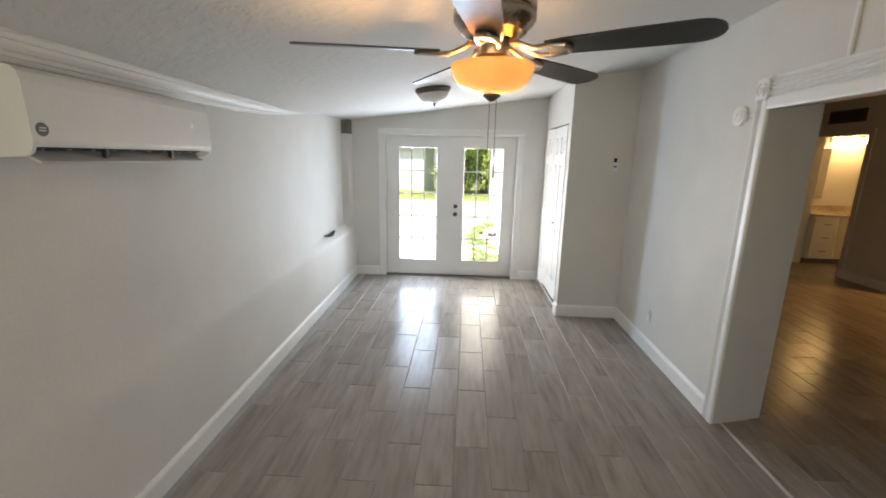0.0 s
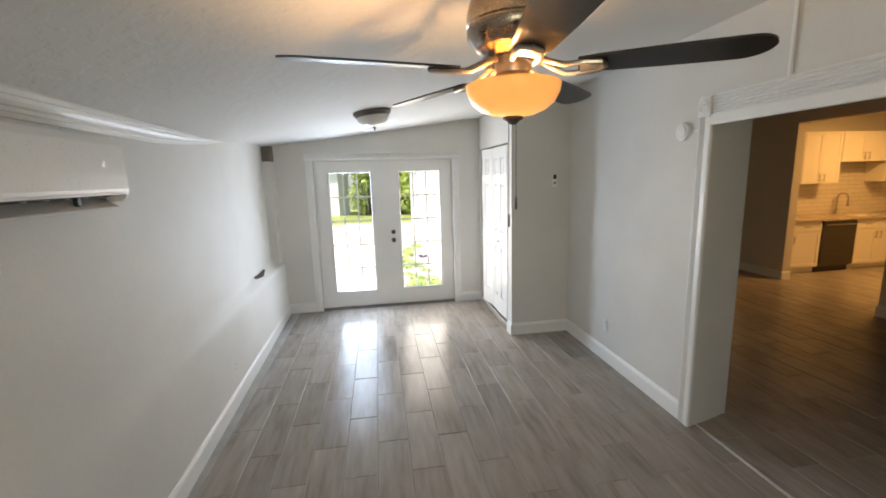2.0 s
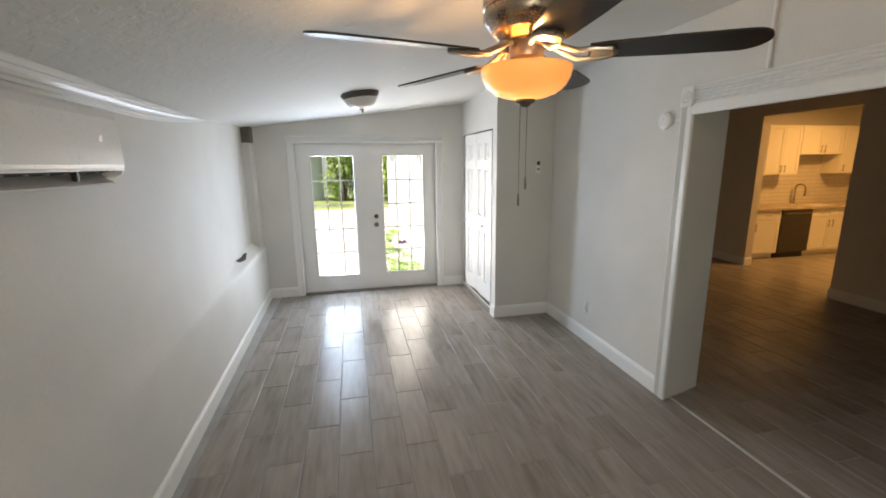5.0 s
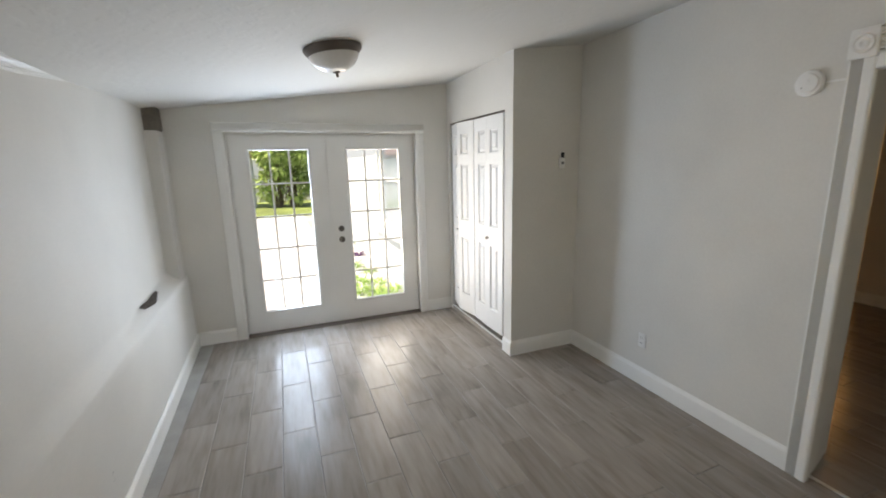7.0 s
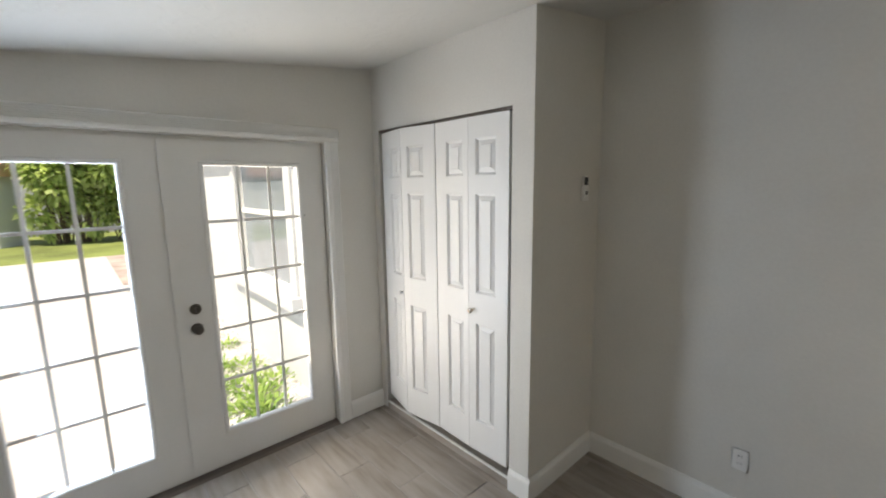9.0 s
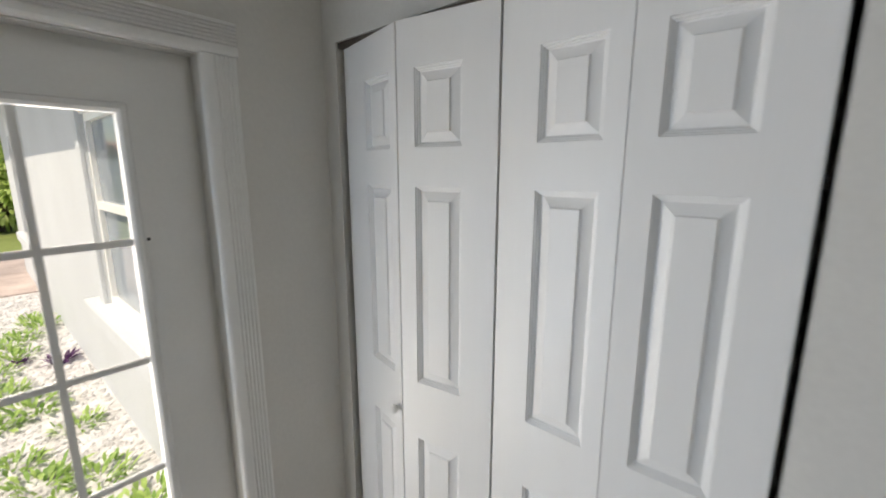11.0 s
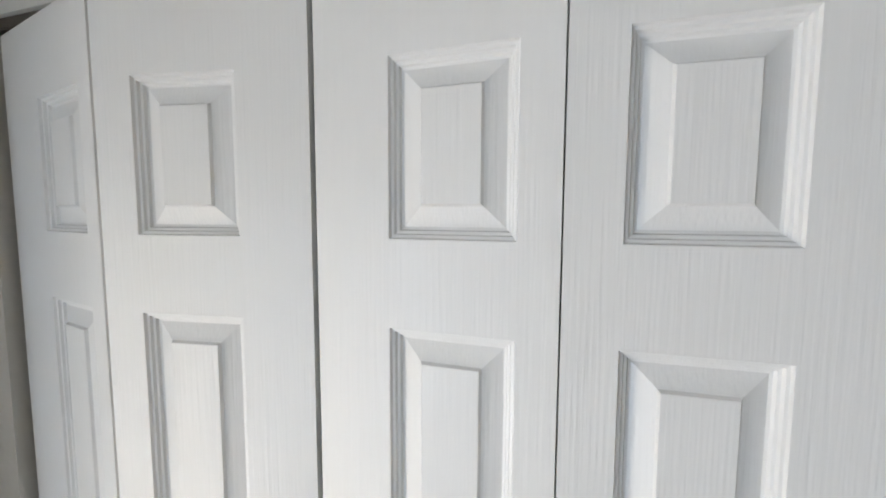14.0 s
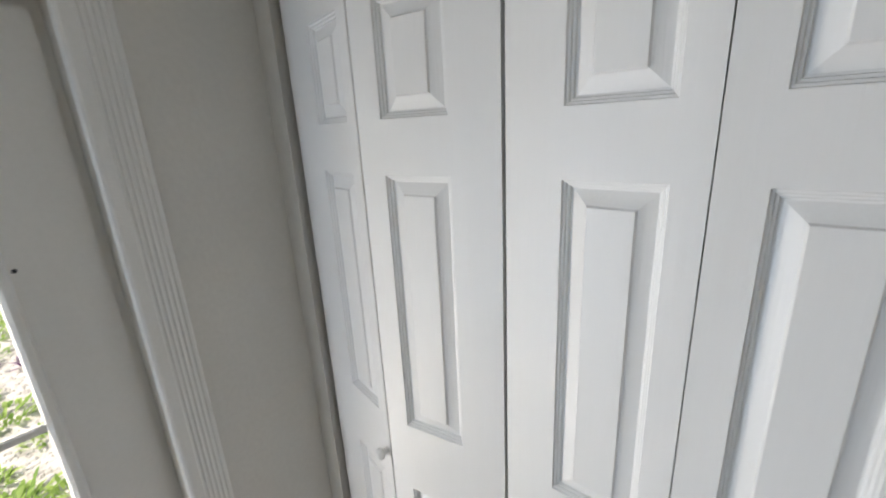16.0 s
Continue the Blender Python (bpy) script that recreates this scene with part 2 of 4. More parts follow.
BRASS = surface("dark_lock_metal", (0.1, 0.09, 0.08), 0.35, 0.85, vary=0.1)
STEEL = surface("black_stainless", (0.1, 0.095, 0.09), 0.3, 0.8, vary=0.06, big=2, fine=90, bump=0.03, stretch=(1, 1, 14))
CABINET = surface("cabinet_paint", (0.78, 0.75, 0.68), 0.4, vary=0.02, big=3, fine=90, bump=0.05)
COUNTER = surface("stone_worktop", (0.5, 0.42, 0.33), 0.25, vary=0.2, big=9, fine=70, bump=0.02)
BACKSPLASH = subway("backsplash_tile", (0.62, 0.58, 0.52), (0.42, 0.39, 0.35), 0.3, 0.075)
STUCCO = surface("white_stucco", (0.56, 0.58, 0.6), 0.9, vary=0.04, big=0.8, fine=45, bump=0.5, depth=0.006)
CONCRETE = surface("patio_concrete", (0.6, 0.57, 0.56), 0.85, vary=0.08, big=0.9, fine=40, bump=0.3)
PAVER = surface("brick_paver", (0.46, 0.38, 0.35), 0.85, vary=0.2, big=2, fine=30, bump=0.4)
LAWN = surface("lawn", (0.2, 0.25, 0.07), 0.95, vary=0.35, big=0.5, fine=25, bump=0.9, depth=0.03)
PEBBLE = surface("white_pebble", (0.58, 0.57, 0.57), 0.8, vary=0.2, big=8, fine=60, bump=0.3)
LEAF = foliage("hedge_leaf", (0.16, 0.26, 0.06), (0.62, 0.74, 0.26))
GREENLEAF = foliage("groundcover_leaf", (0.17, 0.31, 0.07), (0.46, 0.62, 0.2))
PURPLELEAF = foliage("purple_leaf", (0.05, 0.015, 0.06), (0.16, 0.06, 0.2))
WOOD = surface("bark", (0.12, 0.09, 0.065), 0.9, vary=0.25, big=5, fine=40, bump=0.8, depth=0.01)
SHELFWIRE = surface("coated_wire", (0.78, 0.78, 0.76), 0.4, vary=0.02)
STRIP = surface("metal_strip", (0.7, 0.7, 0.69), 0.4, 0.3, vary=0.05)
TERRACOTTA = surface("pale_terracotta", (0.42, 0.27, 0.21), 0.9, vary=0.2, big=4, fine=30, bump=0.6)
ROOF = surface("roof_shingle", (0.2, 0.19, 0.18), 0.9, vary=0.2, big=4, fine=30, bump=0.6)


# Mesh helpers
def finish(bm, name, material, smooth=False):
    bmesh.ops.recalc_face_normals(bm, faces=bm.faces)
    me = bpy.data.meshes.new(name)
    bm.to_mesh(me)
    bm.free()
    me.materials.append(material)
    if smooth:
        for p in me.polygons:
            p.use_smooth = True
        me.set_sharp_from_angle(angle=radians(38))
    return me


def part(name, bm, material, parent, label="", smooth=False):
    ob = new(name, finish(bm, name, material, smooth))
    ob.parent = parent
    if label:
        tagged(ob, label)
    return ob


def thing(name, label, category, m=None, group=""):
    ob = new(name)
    ob.empty_display_size = 0.1
    if m is not None:
        ob.matrix_world = m
    return tagged(ob, label, category, group)


def structure(name, bm, material, label="", smooth=False):
    return tagged(new(name, finish(bm, name, material, smooth)), label, "", "", "structure")


def box(bm, a, b, bevel=0.0, segments=2):
    vs = [bm.verts.new((x, y, z)) for x in (a[0], b[0]) for y in (a[1], b[1]) for z in (a[2], b[2])]
    fs = [bm.faces.new([vs[i] for i in q]) for q in ((0, 1, 3, 2), (4, 6, 7, 5), (0, 4, 5, 1), (2, 3, 7, 6), (0, 2, 6, 4), (1, 5, 7, 3))]
    if bevel:
        es = list({e for f in fs for e in f.edges})
        bmesh.ops.bevel(bm, geom=es, offset=bevel, segments=segments, affect="EDGES", clamp_overlap=True)
    return bm


def boxes(*items, bevel=0.0):
    bm = bmesh.new()
    for a, b in items:
        box(bm, a, b, bevel)
    return bm


def extrude(profile, axis, lo, hi):
    """A prism: a closed 2D outline carried along one axis. x: (y, z); y: (x, z); z: (x, y)."""
    bm = bmesh.new()

    def at(p, s):
        return {"x": (s, p[0], p[1]), "y": (p[0], s, p[1]), "z": (p[0], p[1], s)}[axis]

    a = [bm.verts.new(at(p, lo)) for p in profile]
    b = [bm.verts.new(at(p, hi)) for p in profile]
    n = len(profile)
    for i in range(n):
        bm.faces.new((a[i], a[(i + 1) % n], b[(i + 1) % n], b[i]))
    bm.faces.new(a[::-1])
    bm.faces.new(b)
    return bm


def lathe(profile, segments=40, bm=None, centre=(0, 0, 0)):
    """A turned shape from (radius, z) pairs, about the upright axis through centre."""
    bm = bm or bmesh.new()
    rings = []
    for r, z in profile:
        if r < 1e-5:
            rings.append([bm.verts.new((centre[0], centre[1], centre[2] + z))])
        else:
            rings.append([bm.verts.new((centre[0] + r * math.cos(2 * math.pi * i / segments), centre[1] + r * math.sin(2 * math.pi * i / segments), centre[2] + z)) for i in range(segments)])
    for p, q in zip(rings, rings[1:]):
        for i in range(segments):
            j = (i + 1) % segments
            if len(p) == 1 and len(q) == 1:
                continue
            if len(p) == 1:
                bm.faces.new((p[0], q[i], q[j]))
            elif len(q) == 1:
                bm.faces.new((p[i], p[j], q[0]))
            else:
                bm.faces.new((p[i], p[j], q[j], q[i]))
    return bm


def tube(points, radius, sides=8, bm=None):
    bm = bm or bmesh.new()
    pts = [Vector(p) for p in points]
    rings = []
    for i, p in enumerate(pts):
        d = (pts[min(i + 1, len(pts) - 1)] - pts[max(i - 1, 0)]).normalized()
        u = d.orthogonal().normalized() if i == 0 else (u - d * u.dot(d)).normalized()
        v = d.cross(u)
        rings.append([bm.verts.new(p + radius * (math.cos(2 * math.pi * k / sides) * u + math.sin(2 * math.pi * k / sides) * v)) for k in range(sides)])
    for a, b in zip(rings, rings[1:]):
        for k in range(sides):
            bm.faces.new((a[k], a[(k + 1) % sides], b[(k + 1) % sides], b[k]))
    bm.faces.new(rings[0][::-1])
    bm.faces.new(rings[-1])
    return bm


def transform(bm, m):
    bmesh.ops.transform(bm, matrix=m, verts=bm.verts)
    return bm


def slab_with_panels(width, z0, z1, thick, panels, rings):
    """A door slab: front at y = 0 facing -y, with moulded panels. rings: (inset, depth) steps of the moulding."""
    bm = bmesh.new()
    us = sorted({0.0, width, *[p[0] for p in panels], *[p[1] for p in panels]})
    ws = sorted({z0, z1, *[p[2] for p in panels], *[p[3] for p in panels]})
    for u0, u1 in zip(us, us[1:]):
        for w0, w1 in zip(ws, ws[1:]):
            inside = any(p[0] - 1e-6 <= u0 and u1 <= p[1] + 1e-6 and p[2] - 1e-6 <= w0 and w1 <= p[3] + 1e-6 for p in panels)
            if not inside:
                bm.faces.new([bm.verts.new(c) for c in ((u0, 0, w0), (u1, 0, w0), (u1, 0, w1), (u0, 0, w1))])
    for u0, u1, w0, w1 in panels:
        last = None
        for inset, depth in [(0, 0), *rings]:
            ring = [bm.verts.new(c) for c in ((u0 + inset, depth, w0 + inset), (u1 - inset, depth, w0 + inset), (u1 - inset, depth, w1 - inset), (u0 + inset, depth, w1 - inset))]
            if last:
                for k in range(4):
                    bm.faces.new((last[k], last[(k + 1) % 4], ring[(k + 1) % 4], ring[k]))
            last = ring
        bm.faces.new(last)
    c = [bm.verts.new(p) for p in ((0, 0, z0), (width, 0, z0), (width, 0, z1), (0, 0, z1), (0, thick, z0), (width, thick, z0), (width, thick, z1), (0, thick, z1))]
    for q in ((0, 1, 5, 4), (1, 2, 6, 5), (2, 3, 7, 6), (3, 0, 4, 7), (4, 5, 6, 7)):
        bm.faces.new([c[i] for i in q])
    bmesh.ops.remove_doubles(bm, verts=bm.verts, dist=1e-5)
    return bm


def ceil_z(x):
    return 2.22 + 0.1227 * (x + 1.515)


# Large structure: the room with the sloping ceiling
Y_S, Y_N, X_W, X_UP, X_E, X_E2 = -2.2, 6.03, -1.515, -1.61, 1.86, 2.235
SKEW = Matrix.Translation((X_W, Y_N, 0)) @ pose(0, 0, 0, 0, 0, 1.23) @ Matrix.Translation((-X_W, -Y_N, 0))


UPPER = [(-2.4, -1.508), (0.0, -1.508), (2.0, -1.51), (3.5, -1.516), (4.2, -1.538), (4.8, -1.578), (5.83, -1.61), (6.3, -1.61)]


def upper_x(y):
    """The upper part of the low wall stands ever less far back towards the start."""
    for (ya, xa), (yb, xb) in zip(UPPER, UPPER[1:]):
        if ya <= y <= yb:
            return xa + (xb - xa) * (y - ya) / (yb - ya)


def west_profile(u):
    edge = -1.486 + 0.004 * max(0.0, 1 + (1.504 + u) / 0.05)
    deep = edge - u
    rise = 0.2 * max(0.0, 1 - deep / 0.07)
    return [(-1.476, -0.1), (-1.477, 0.12), (edge + 0.004, 0.66), (edge, 0.71), (edge - deep * 0.1, 0.724), (edge - 0.7 * deep, 0.742 + 0.25 * deep + 0.5 * rise), (edge - 0.92 * deep, 0.758 + 0.3 * deep + 0.8 * rise), (u, 0.785 + 0.25 * deep + rise), (u, 2.3), (-1.85, 2.3), (-1.85, -0.1)]


bm = bmesh.new()
rows = [[bm.verts.new((x, y, z)) for x, z in west_profile(upper_x(y))] for y in (Y_S - 0.1, 0.0, 2.0, 3.0, 3.5, 3.85, 4.2, 4.5, 4.8, 5.2, 5.83, Y_N + 0.17)]
for p, q in zip(rows, rows[1:]):
    for k in range(len(p)):
        bm.faces.new((p[k], p[(k + 1) % len(p)], q[(k + 1) % len(p)], q[k]))
bm.faces.new(rows[0])
bm.faces.new(rows[-1][::-1])
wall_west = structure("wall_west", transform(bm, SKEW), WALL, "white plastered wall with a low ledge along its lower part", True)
bm = boxes(((X_UP - 0.03, 5.83, 0.715), (X_W + 0.008, Y_N + 0.02, 2.03)), bevel=0.008)
structure("wall_pier", bm, WALL, "white plastered pier at the end of the wall", True)
bm = boxes(((-1.7, 5.87, 2.032), (-1.505, Y_N + 0.01, 2.24)), bevel=0.006)
structure("beam", bm, BEAMWOOD, "unpainted grey brown beam end under the ceiling")
bm = bmesh.new()
rim = []
for k in range(18):
    a = 2 * math.pi * k / 18
    r = 1 + 0.35 * noise.noise(Vector((math.cos(a) * 2, math.sin(a) * 2, 3)))
    y = 5.03 + 0.22 * r * math.cos(a)
    s = 0.55 - 0.25 * math.cos(a) ** 2 + 0.24 * r * math.sin(a)
    rim.append(bm.verts.new((-1.588 + 0.08 * s, y, 0.816 - 0.074 * s)))
mid = bm.verts.new((-1.556, 5.02, 0.788))
for k in range(18):
    bm.faces.new((rim[k], rim[(k + 1) % 18], mid))
part("hole", transform(bm, SKEW), RUBBLE, wall_west, "dark broken plaster hole in the ledge")

# The ceiling sags towards the low wall, where the crown moulding runs out into the plaster
SAG = 0.14


def sag_part(y):
    f = min(1.0, max(0.0, (5.75 - y) / 2.45))
    return f * f * (3 - 2 * f)


def crown_size(y):
    return min(1.0, max(0.06, 1 - (y - 3.0) / 2.2))


def ceiling_height(x, y):
    d = max(0.0, x + 1.51 - (Y_N - y) * 0.02147)
    return ceil_z(x) - SAG * sag_part(y) * (1 - min(1.0, d / 0.85)) ** 2


CROWN = [(-0.05, 2.018), (0.008, 2.018), (0.01, 2.034), (0.02, 2.036), (0.021, 2.05), (0.03, 2.056), (0.04, 2.07), (0.042, 2.084), (0.054, 2.086), (0.056, 2.104), (0.05, 2.112), (0.05, 2.126), (-0.05, 2.126)]
bm = bmesh.new()
rows = [[bm.verts.new((upper_x(y) + u * crown_size(y), y, 2.126 - (2.126 - z) * crown_size(y) + SAG * (1 - sag_part(y)))) for u, z in CROWN] for y in (Y_S, 0.0, 2.0, 3.0, 3.4, 3.8, 4.2, 4.6, 5.0, 5.3)]
for p, q in zip(rows, rows[1:]):
    for k in range(len(p)):
        bm.faces.new((p[k], p[(k + 1) % len(p)], q[(k + 1) % len(p)], q[k]))
bm.faces.new(rows[0])
bm.faces.new(rows[-1][::-1])
structure("trim_crown", transform(bm, SKEW), TRIM, "white crown moulding below the ceiling")

bm = bmesh.new()
xs = [-1.9, -1.6] + [-1.5 + 0.07 * k for k in range(18)] + [0.6, 2.3]
ys = [Y_S - 0.15, 0.0, 1.5, 3.0] + [3.3 + 0.27 * k for k in range(10)] + [Y_N + 0.2]
low = [[bm.verts.new((x, y, ceiling_height(x, y))) for x in xs] for y in ys]
top = [[bm.verts.new((x, y, ceil_z(x) + 0.12)) for x in xs] for y in ys]
for j in range(len(ys) - 1):
    for i in range(len(xs) - 1):
        bm.faces.new((low[j][i], low[j + 1][i], low[j + 1][i + 1], low[j][i + 1]))
        bm.faces.new((top[j][i], top[j][i + 1], top[j + 1][i + 1], top[j + 1][i]))
for j in (0, -1):
    for i in range(len(xs) - 1):
        bm.faces.new((low[j][i], low[j][i + 1], top[j][i + 1], top[j][i]))
for a in (0, -1):
    for j in range(len(ys) - 1):
        bm.faces.new((low[j][a], low[j + 1][a], top[j + 1][a], top[j][a]))
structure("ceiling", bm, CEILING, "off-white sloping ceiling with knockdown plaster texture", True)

# north wall with the doors' opening
DX0, DX1, DTOP = -1.03, 0.814, 2.027
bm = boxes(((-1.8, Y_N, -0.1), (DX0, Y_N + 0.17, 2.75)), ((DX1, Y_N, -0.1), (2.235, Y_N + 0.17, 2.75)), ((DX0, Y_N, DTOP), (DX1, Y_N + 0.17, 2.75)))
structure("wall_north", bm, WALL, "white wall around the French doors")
# south wall behind the start, unseen; its opening is added along with the fill lamp
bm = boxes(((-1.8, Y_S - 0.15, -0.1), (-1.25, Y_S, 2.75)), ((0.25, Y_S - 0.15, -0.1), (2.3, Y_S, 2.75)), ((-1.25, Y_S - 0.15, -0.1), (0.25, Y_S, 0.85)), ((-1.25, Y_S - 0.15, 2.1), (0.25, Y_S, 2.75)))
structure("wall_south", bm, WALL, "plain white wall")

# closet front, side and the thick east wall
CX, CY, CO0, CO1, CTOP = 1.2, 4.62, 4.753, 5.962, 2.125
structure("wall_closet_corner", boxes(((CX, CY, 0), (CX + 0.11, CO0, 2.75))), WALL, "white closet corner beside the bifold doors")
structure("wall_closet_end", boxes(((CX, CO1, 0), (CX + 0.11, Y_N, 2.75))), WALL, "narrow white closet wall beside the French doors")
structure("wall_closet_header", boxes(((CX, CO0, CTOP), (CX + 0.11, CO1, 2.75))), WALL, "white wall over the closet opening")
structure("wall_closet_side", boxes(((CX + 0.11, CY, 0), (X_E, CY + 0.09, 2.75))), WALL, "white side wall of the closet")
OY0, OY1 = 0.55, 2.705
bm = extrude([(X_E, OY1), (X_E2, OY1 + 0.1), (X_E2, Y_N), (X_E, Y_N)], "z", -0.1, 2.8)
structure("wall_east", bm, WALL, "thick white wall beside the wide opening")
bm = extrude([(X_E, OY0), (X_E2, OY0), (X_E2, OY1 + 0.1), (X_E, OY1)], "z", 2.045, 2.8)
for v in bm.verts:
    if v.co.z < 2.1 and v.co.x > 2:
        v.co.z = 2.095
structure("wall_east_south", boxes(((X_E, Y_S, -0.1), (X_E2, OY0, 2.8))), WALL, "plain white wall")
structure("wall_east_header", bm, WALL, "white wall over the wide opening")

# trim: baseboards, casings, corner block
def baseboard_profile(d):
    return [(0, 0), (d, 0), (d, 0.105), (d * 0.75, 0.118), (d * 0.45, 0.125), (d * 0.3, 0.134), (0, 0.134)]


def baseboard(name, a, b, facing):
    """Along x or y between two points of the floor; facing: the way its front looks."""
    d = 0.016
    if facing in ("+x", "-x"):
        s = 1 if facing == "+x" else -1
        bm = extrude([(a[0] + s * u, w) for u, w in baseboard_profile(d)], "y", min(a[1], b[1]), max(a[1], b[1]))
    else:
        s = 1 if facing == "+y" else -1
        bm = extrude([(a[1] + s * u, w) for u, w in baseboard_profile(d)], "x", min(a[0], b[0]), max(a[0], b[0]))
    return structure(name, bm, TRIM, "white painted baseboard")


bm = extrude([(-1.478 + u, w) for u, w in baseboard_profile(0.017)], "y", Y_S, Y_N - 0.004)
structure("baseboard_west", transform(bm, SKEW), TRIM, "white painted baseboard")
baseboard("baseboard_north_a", (-1.462, Y_N), (DX0 - 0.1, Y_N), "-y")
baseboard("baseboard_north_b", (DX1 + 0.1, Y_N), (CX, Y_N), "-y")
baseboard("baseboard_closet_front", (CX, CY - 0.016), (CX, CO0 - 0.004), "-x")
baseboard("baseboard_closet_side", (CX, CY), (X_E, CY), "-y")
baseboard("baseboard_east", (X_E, 2.802), (X_E, CY - 0.016), "-x")


def fluted(width, thick, flutes, length, deep, plain):
    """A fluted casing board standing up: x across from 0, front facing -y, with a plain band at its far side."""
    pts, edge = [(0, 0), (0, -thick * 0.7), (0.004, -thick)], 0.01
    step = (width - plain - 2 * edge) / flutes
    for k in range(flutes):
        u = edge + k * step
        pts += [(u, -thick), (u + step * 0.25, -thick * (1 - deep)), (u + step * 0.6, -thick * (1 - deep)), (u + step * 0.85, -thick)]
    pts += [(width - 0.01, -thick), (width - 0.003, -thick * 0.85), (width, -thick * 0.55), (width, 0)]
    return extrude(pts, "z", 0, length)


def fluted_trim(name, width, flutes, length, m, deep=0.45, plain=0.0, label="white fluted door casing"):
    return structure(name, transform(fluted(width, 0.019, flutes, length, deep, plain), m), TRIM, label)


MIRRORED = Matrix.Diagonal((-1, 1, 1, 1))
fluted_trim("trim_casing_north_a", 0.095, 5, 2.03, pose(DX0 - 0.095, Y_N, 0), 0.18, 0.02)
fluted_trim("trim_casing_north_b", 0.095, 5, 2.03, pose(DX1 + 0.095, Y_N, 0) @ MIRRORED, 0.18, 0.02)
fluted_trim("trim_casing_north_head", 0.09, 6, DX1 - DX0 + 0.2, pose(DX0 - 0.1, Y_N, 2.121, 0, 90, 0), 0.4, 0.012)
fluted_trim("trim_casing_east", 0.1, 4, 2.098, pose(X_E, OY1 + 0.1, 0, 0, 0, -90), 0.75, 0.034)
bm = transform(fluted(0.168, 0.019, 5, OY1 - OY0, 0.75, 0.052), Matrix(((0, 1, 0, X_E), (0, 0, 1, OY0), (-1, 0, 0, 2.213), (0, 0, 0, 1))))
structure("trim_casing_east_head", bm, TRIM, "white fluted casing over the wide opening")
bm = boxes(((X_E - 0.026, OY1, 2.1), (X_E, OY1 + 0.106, 2.216)), bevel=0.004)
block = structure("trim_corner_block", bm, TRIM, "white rosette corner block of the casing")
bm = transform(lathe([(0.04, 0), (0.042, 0.004), (0.036, 0.008), (0.03, 0.003), (0.022, 0.003), (0.017, 0.008), (0.01, 0.008), (0.006, 0.003), (0, 0.003)], 28), pose(X_E - 0.025, OY1 + 0.053, 2.158, 0, -90, 0))
part("rosette", bm, TRIM, block, "", True)
bm = boxes(((X_E - 0.008, OY0, 2.2135), (X_E, OY1 - 0.001, 2.226)), ((X_E - 0.008, OY1 - 0.001, 2.217), (X_E, OY1 + 0.11, 2.228)), bevel=0.002)
structure("trim_head_cap", bm, TRIM, "white bead over the casing")
bm = boxes(((X_E - 0.012, 2.229, 2.227), (X_E, 2.251, 2.66)), bevel=0.003)
tagged(new("cable_cover", finish(bm, "cable_cover", PLASTIC)), "narrow white cable cover strip on the wall", "cable cover")
bm = boxes(((1.916, OY0, -0.003), (1.936, OY1 + 0.015, 0.005)), bevel=0.002)
structure("threshold_strip", bm, STRIP, "thin metal strip between the two floors")

# French doors
frame_bm = boxes(((DX0, Y_N + 0.052, 0), (DX0 + 0.022, Y_N + 0.16, DTOP)), ((DX1 - 0.022, Y_N + 0.052, 0), (DX1, Y_N + 0.16, DTOP)), ((DX0 + 0.022, Y_N + 0.052, DTOP - 0.022), (DX1 - 0.022, Y_N + 0.16, DTOP)))
structure("door_frame", frame_bm, FRENCH, "white painted frame of the French doors")
bm = extrude([(Y_N - 0.012, 0.001), (Y_N + 0.0, 0.014), (Y_N + 0.05, 0.022), (Y_N + 0.16, 0.022), (Y_N + 0.19, -0.02), (Y_N - 0.012, -0.02)], "x", DX0 + 0.001, DX1 - 0.001)
structure("door_sill", bm, BRONZE, "dark worn metal door sill")
G0, G1 = 0.245, 1.87
YD = 6.07


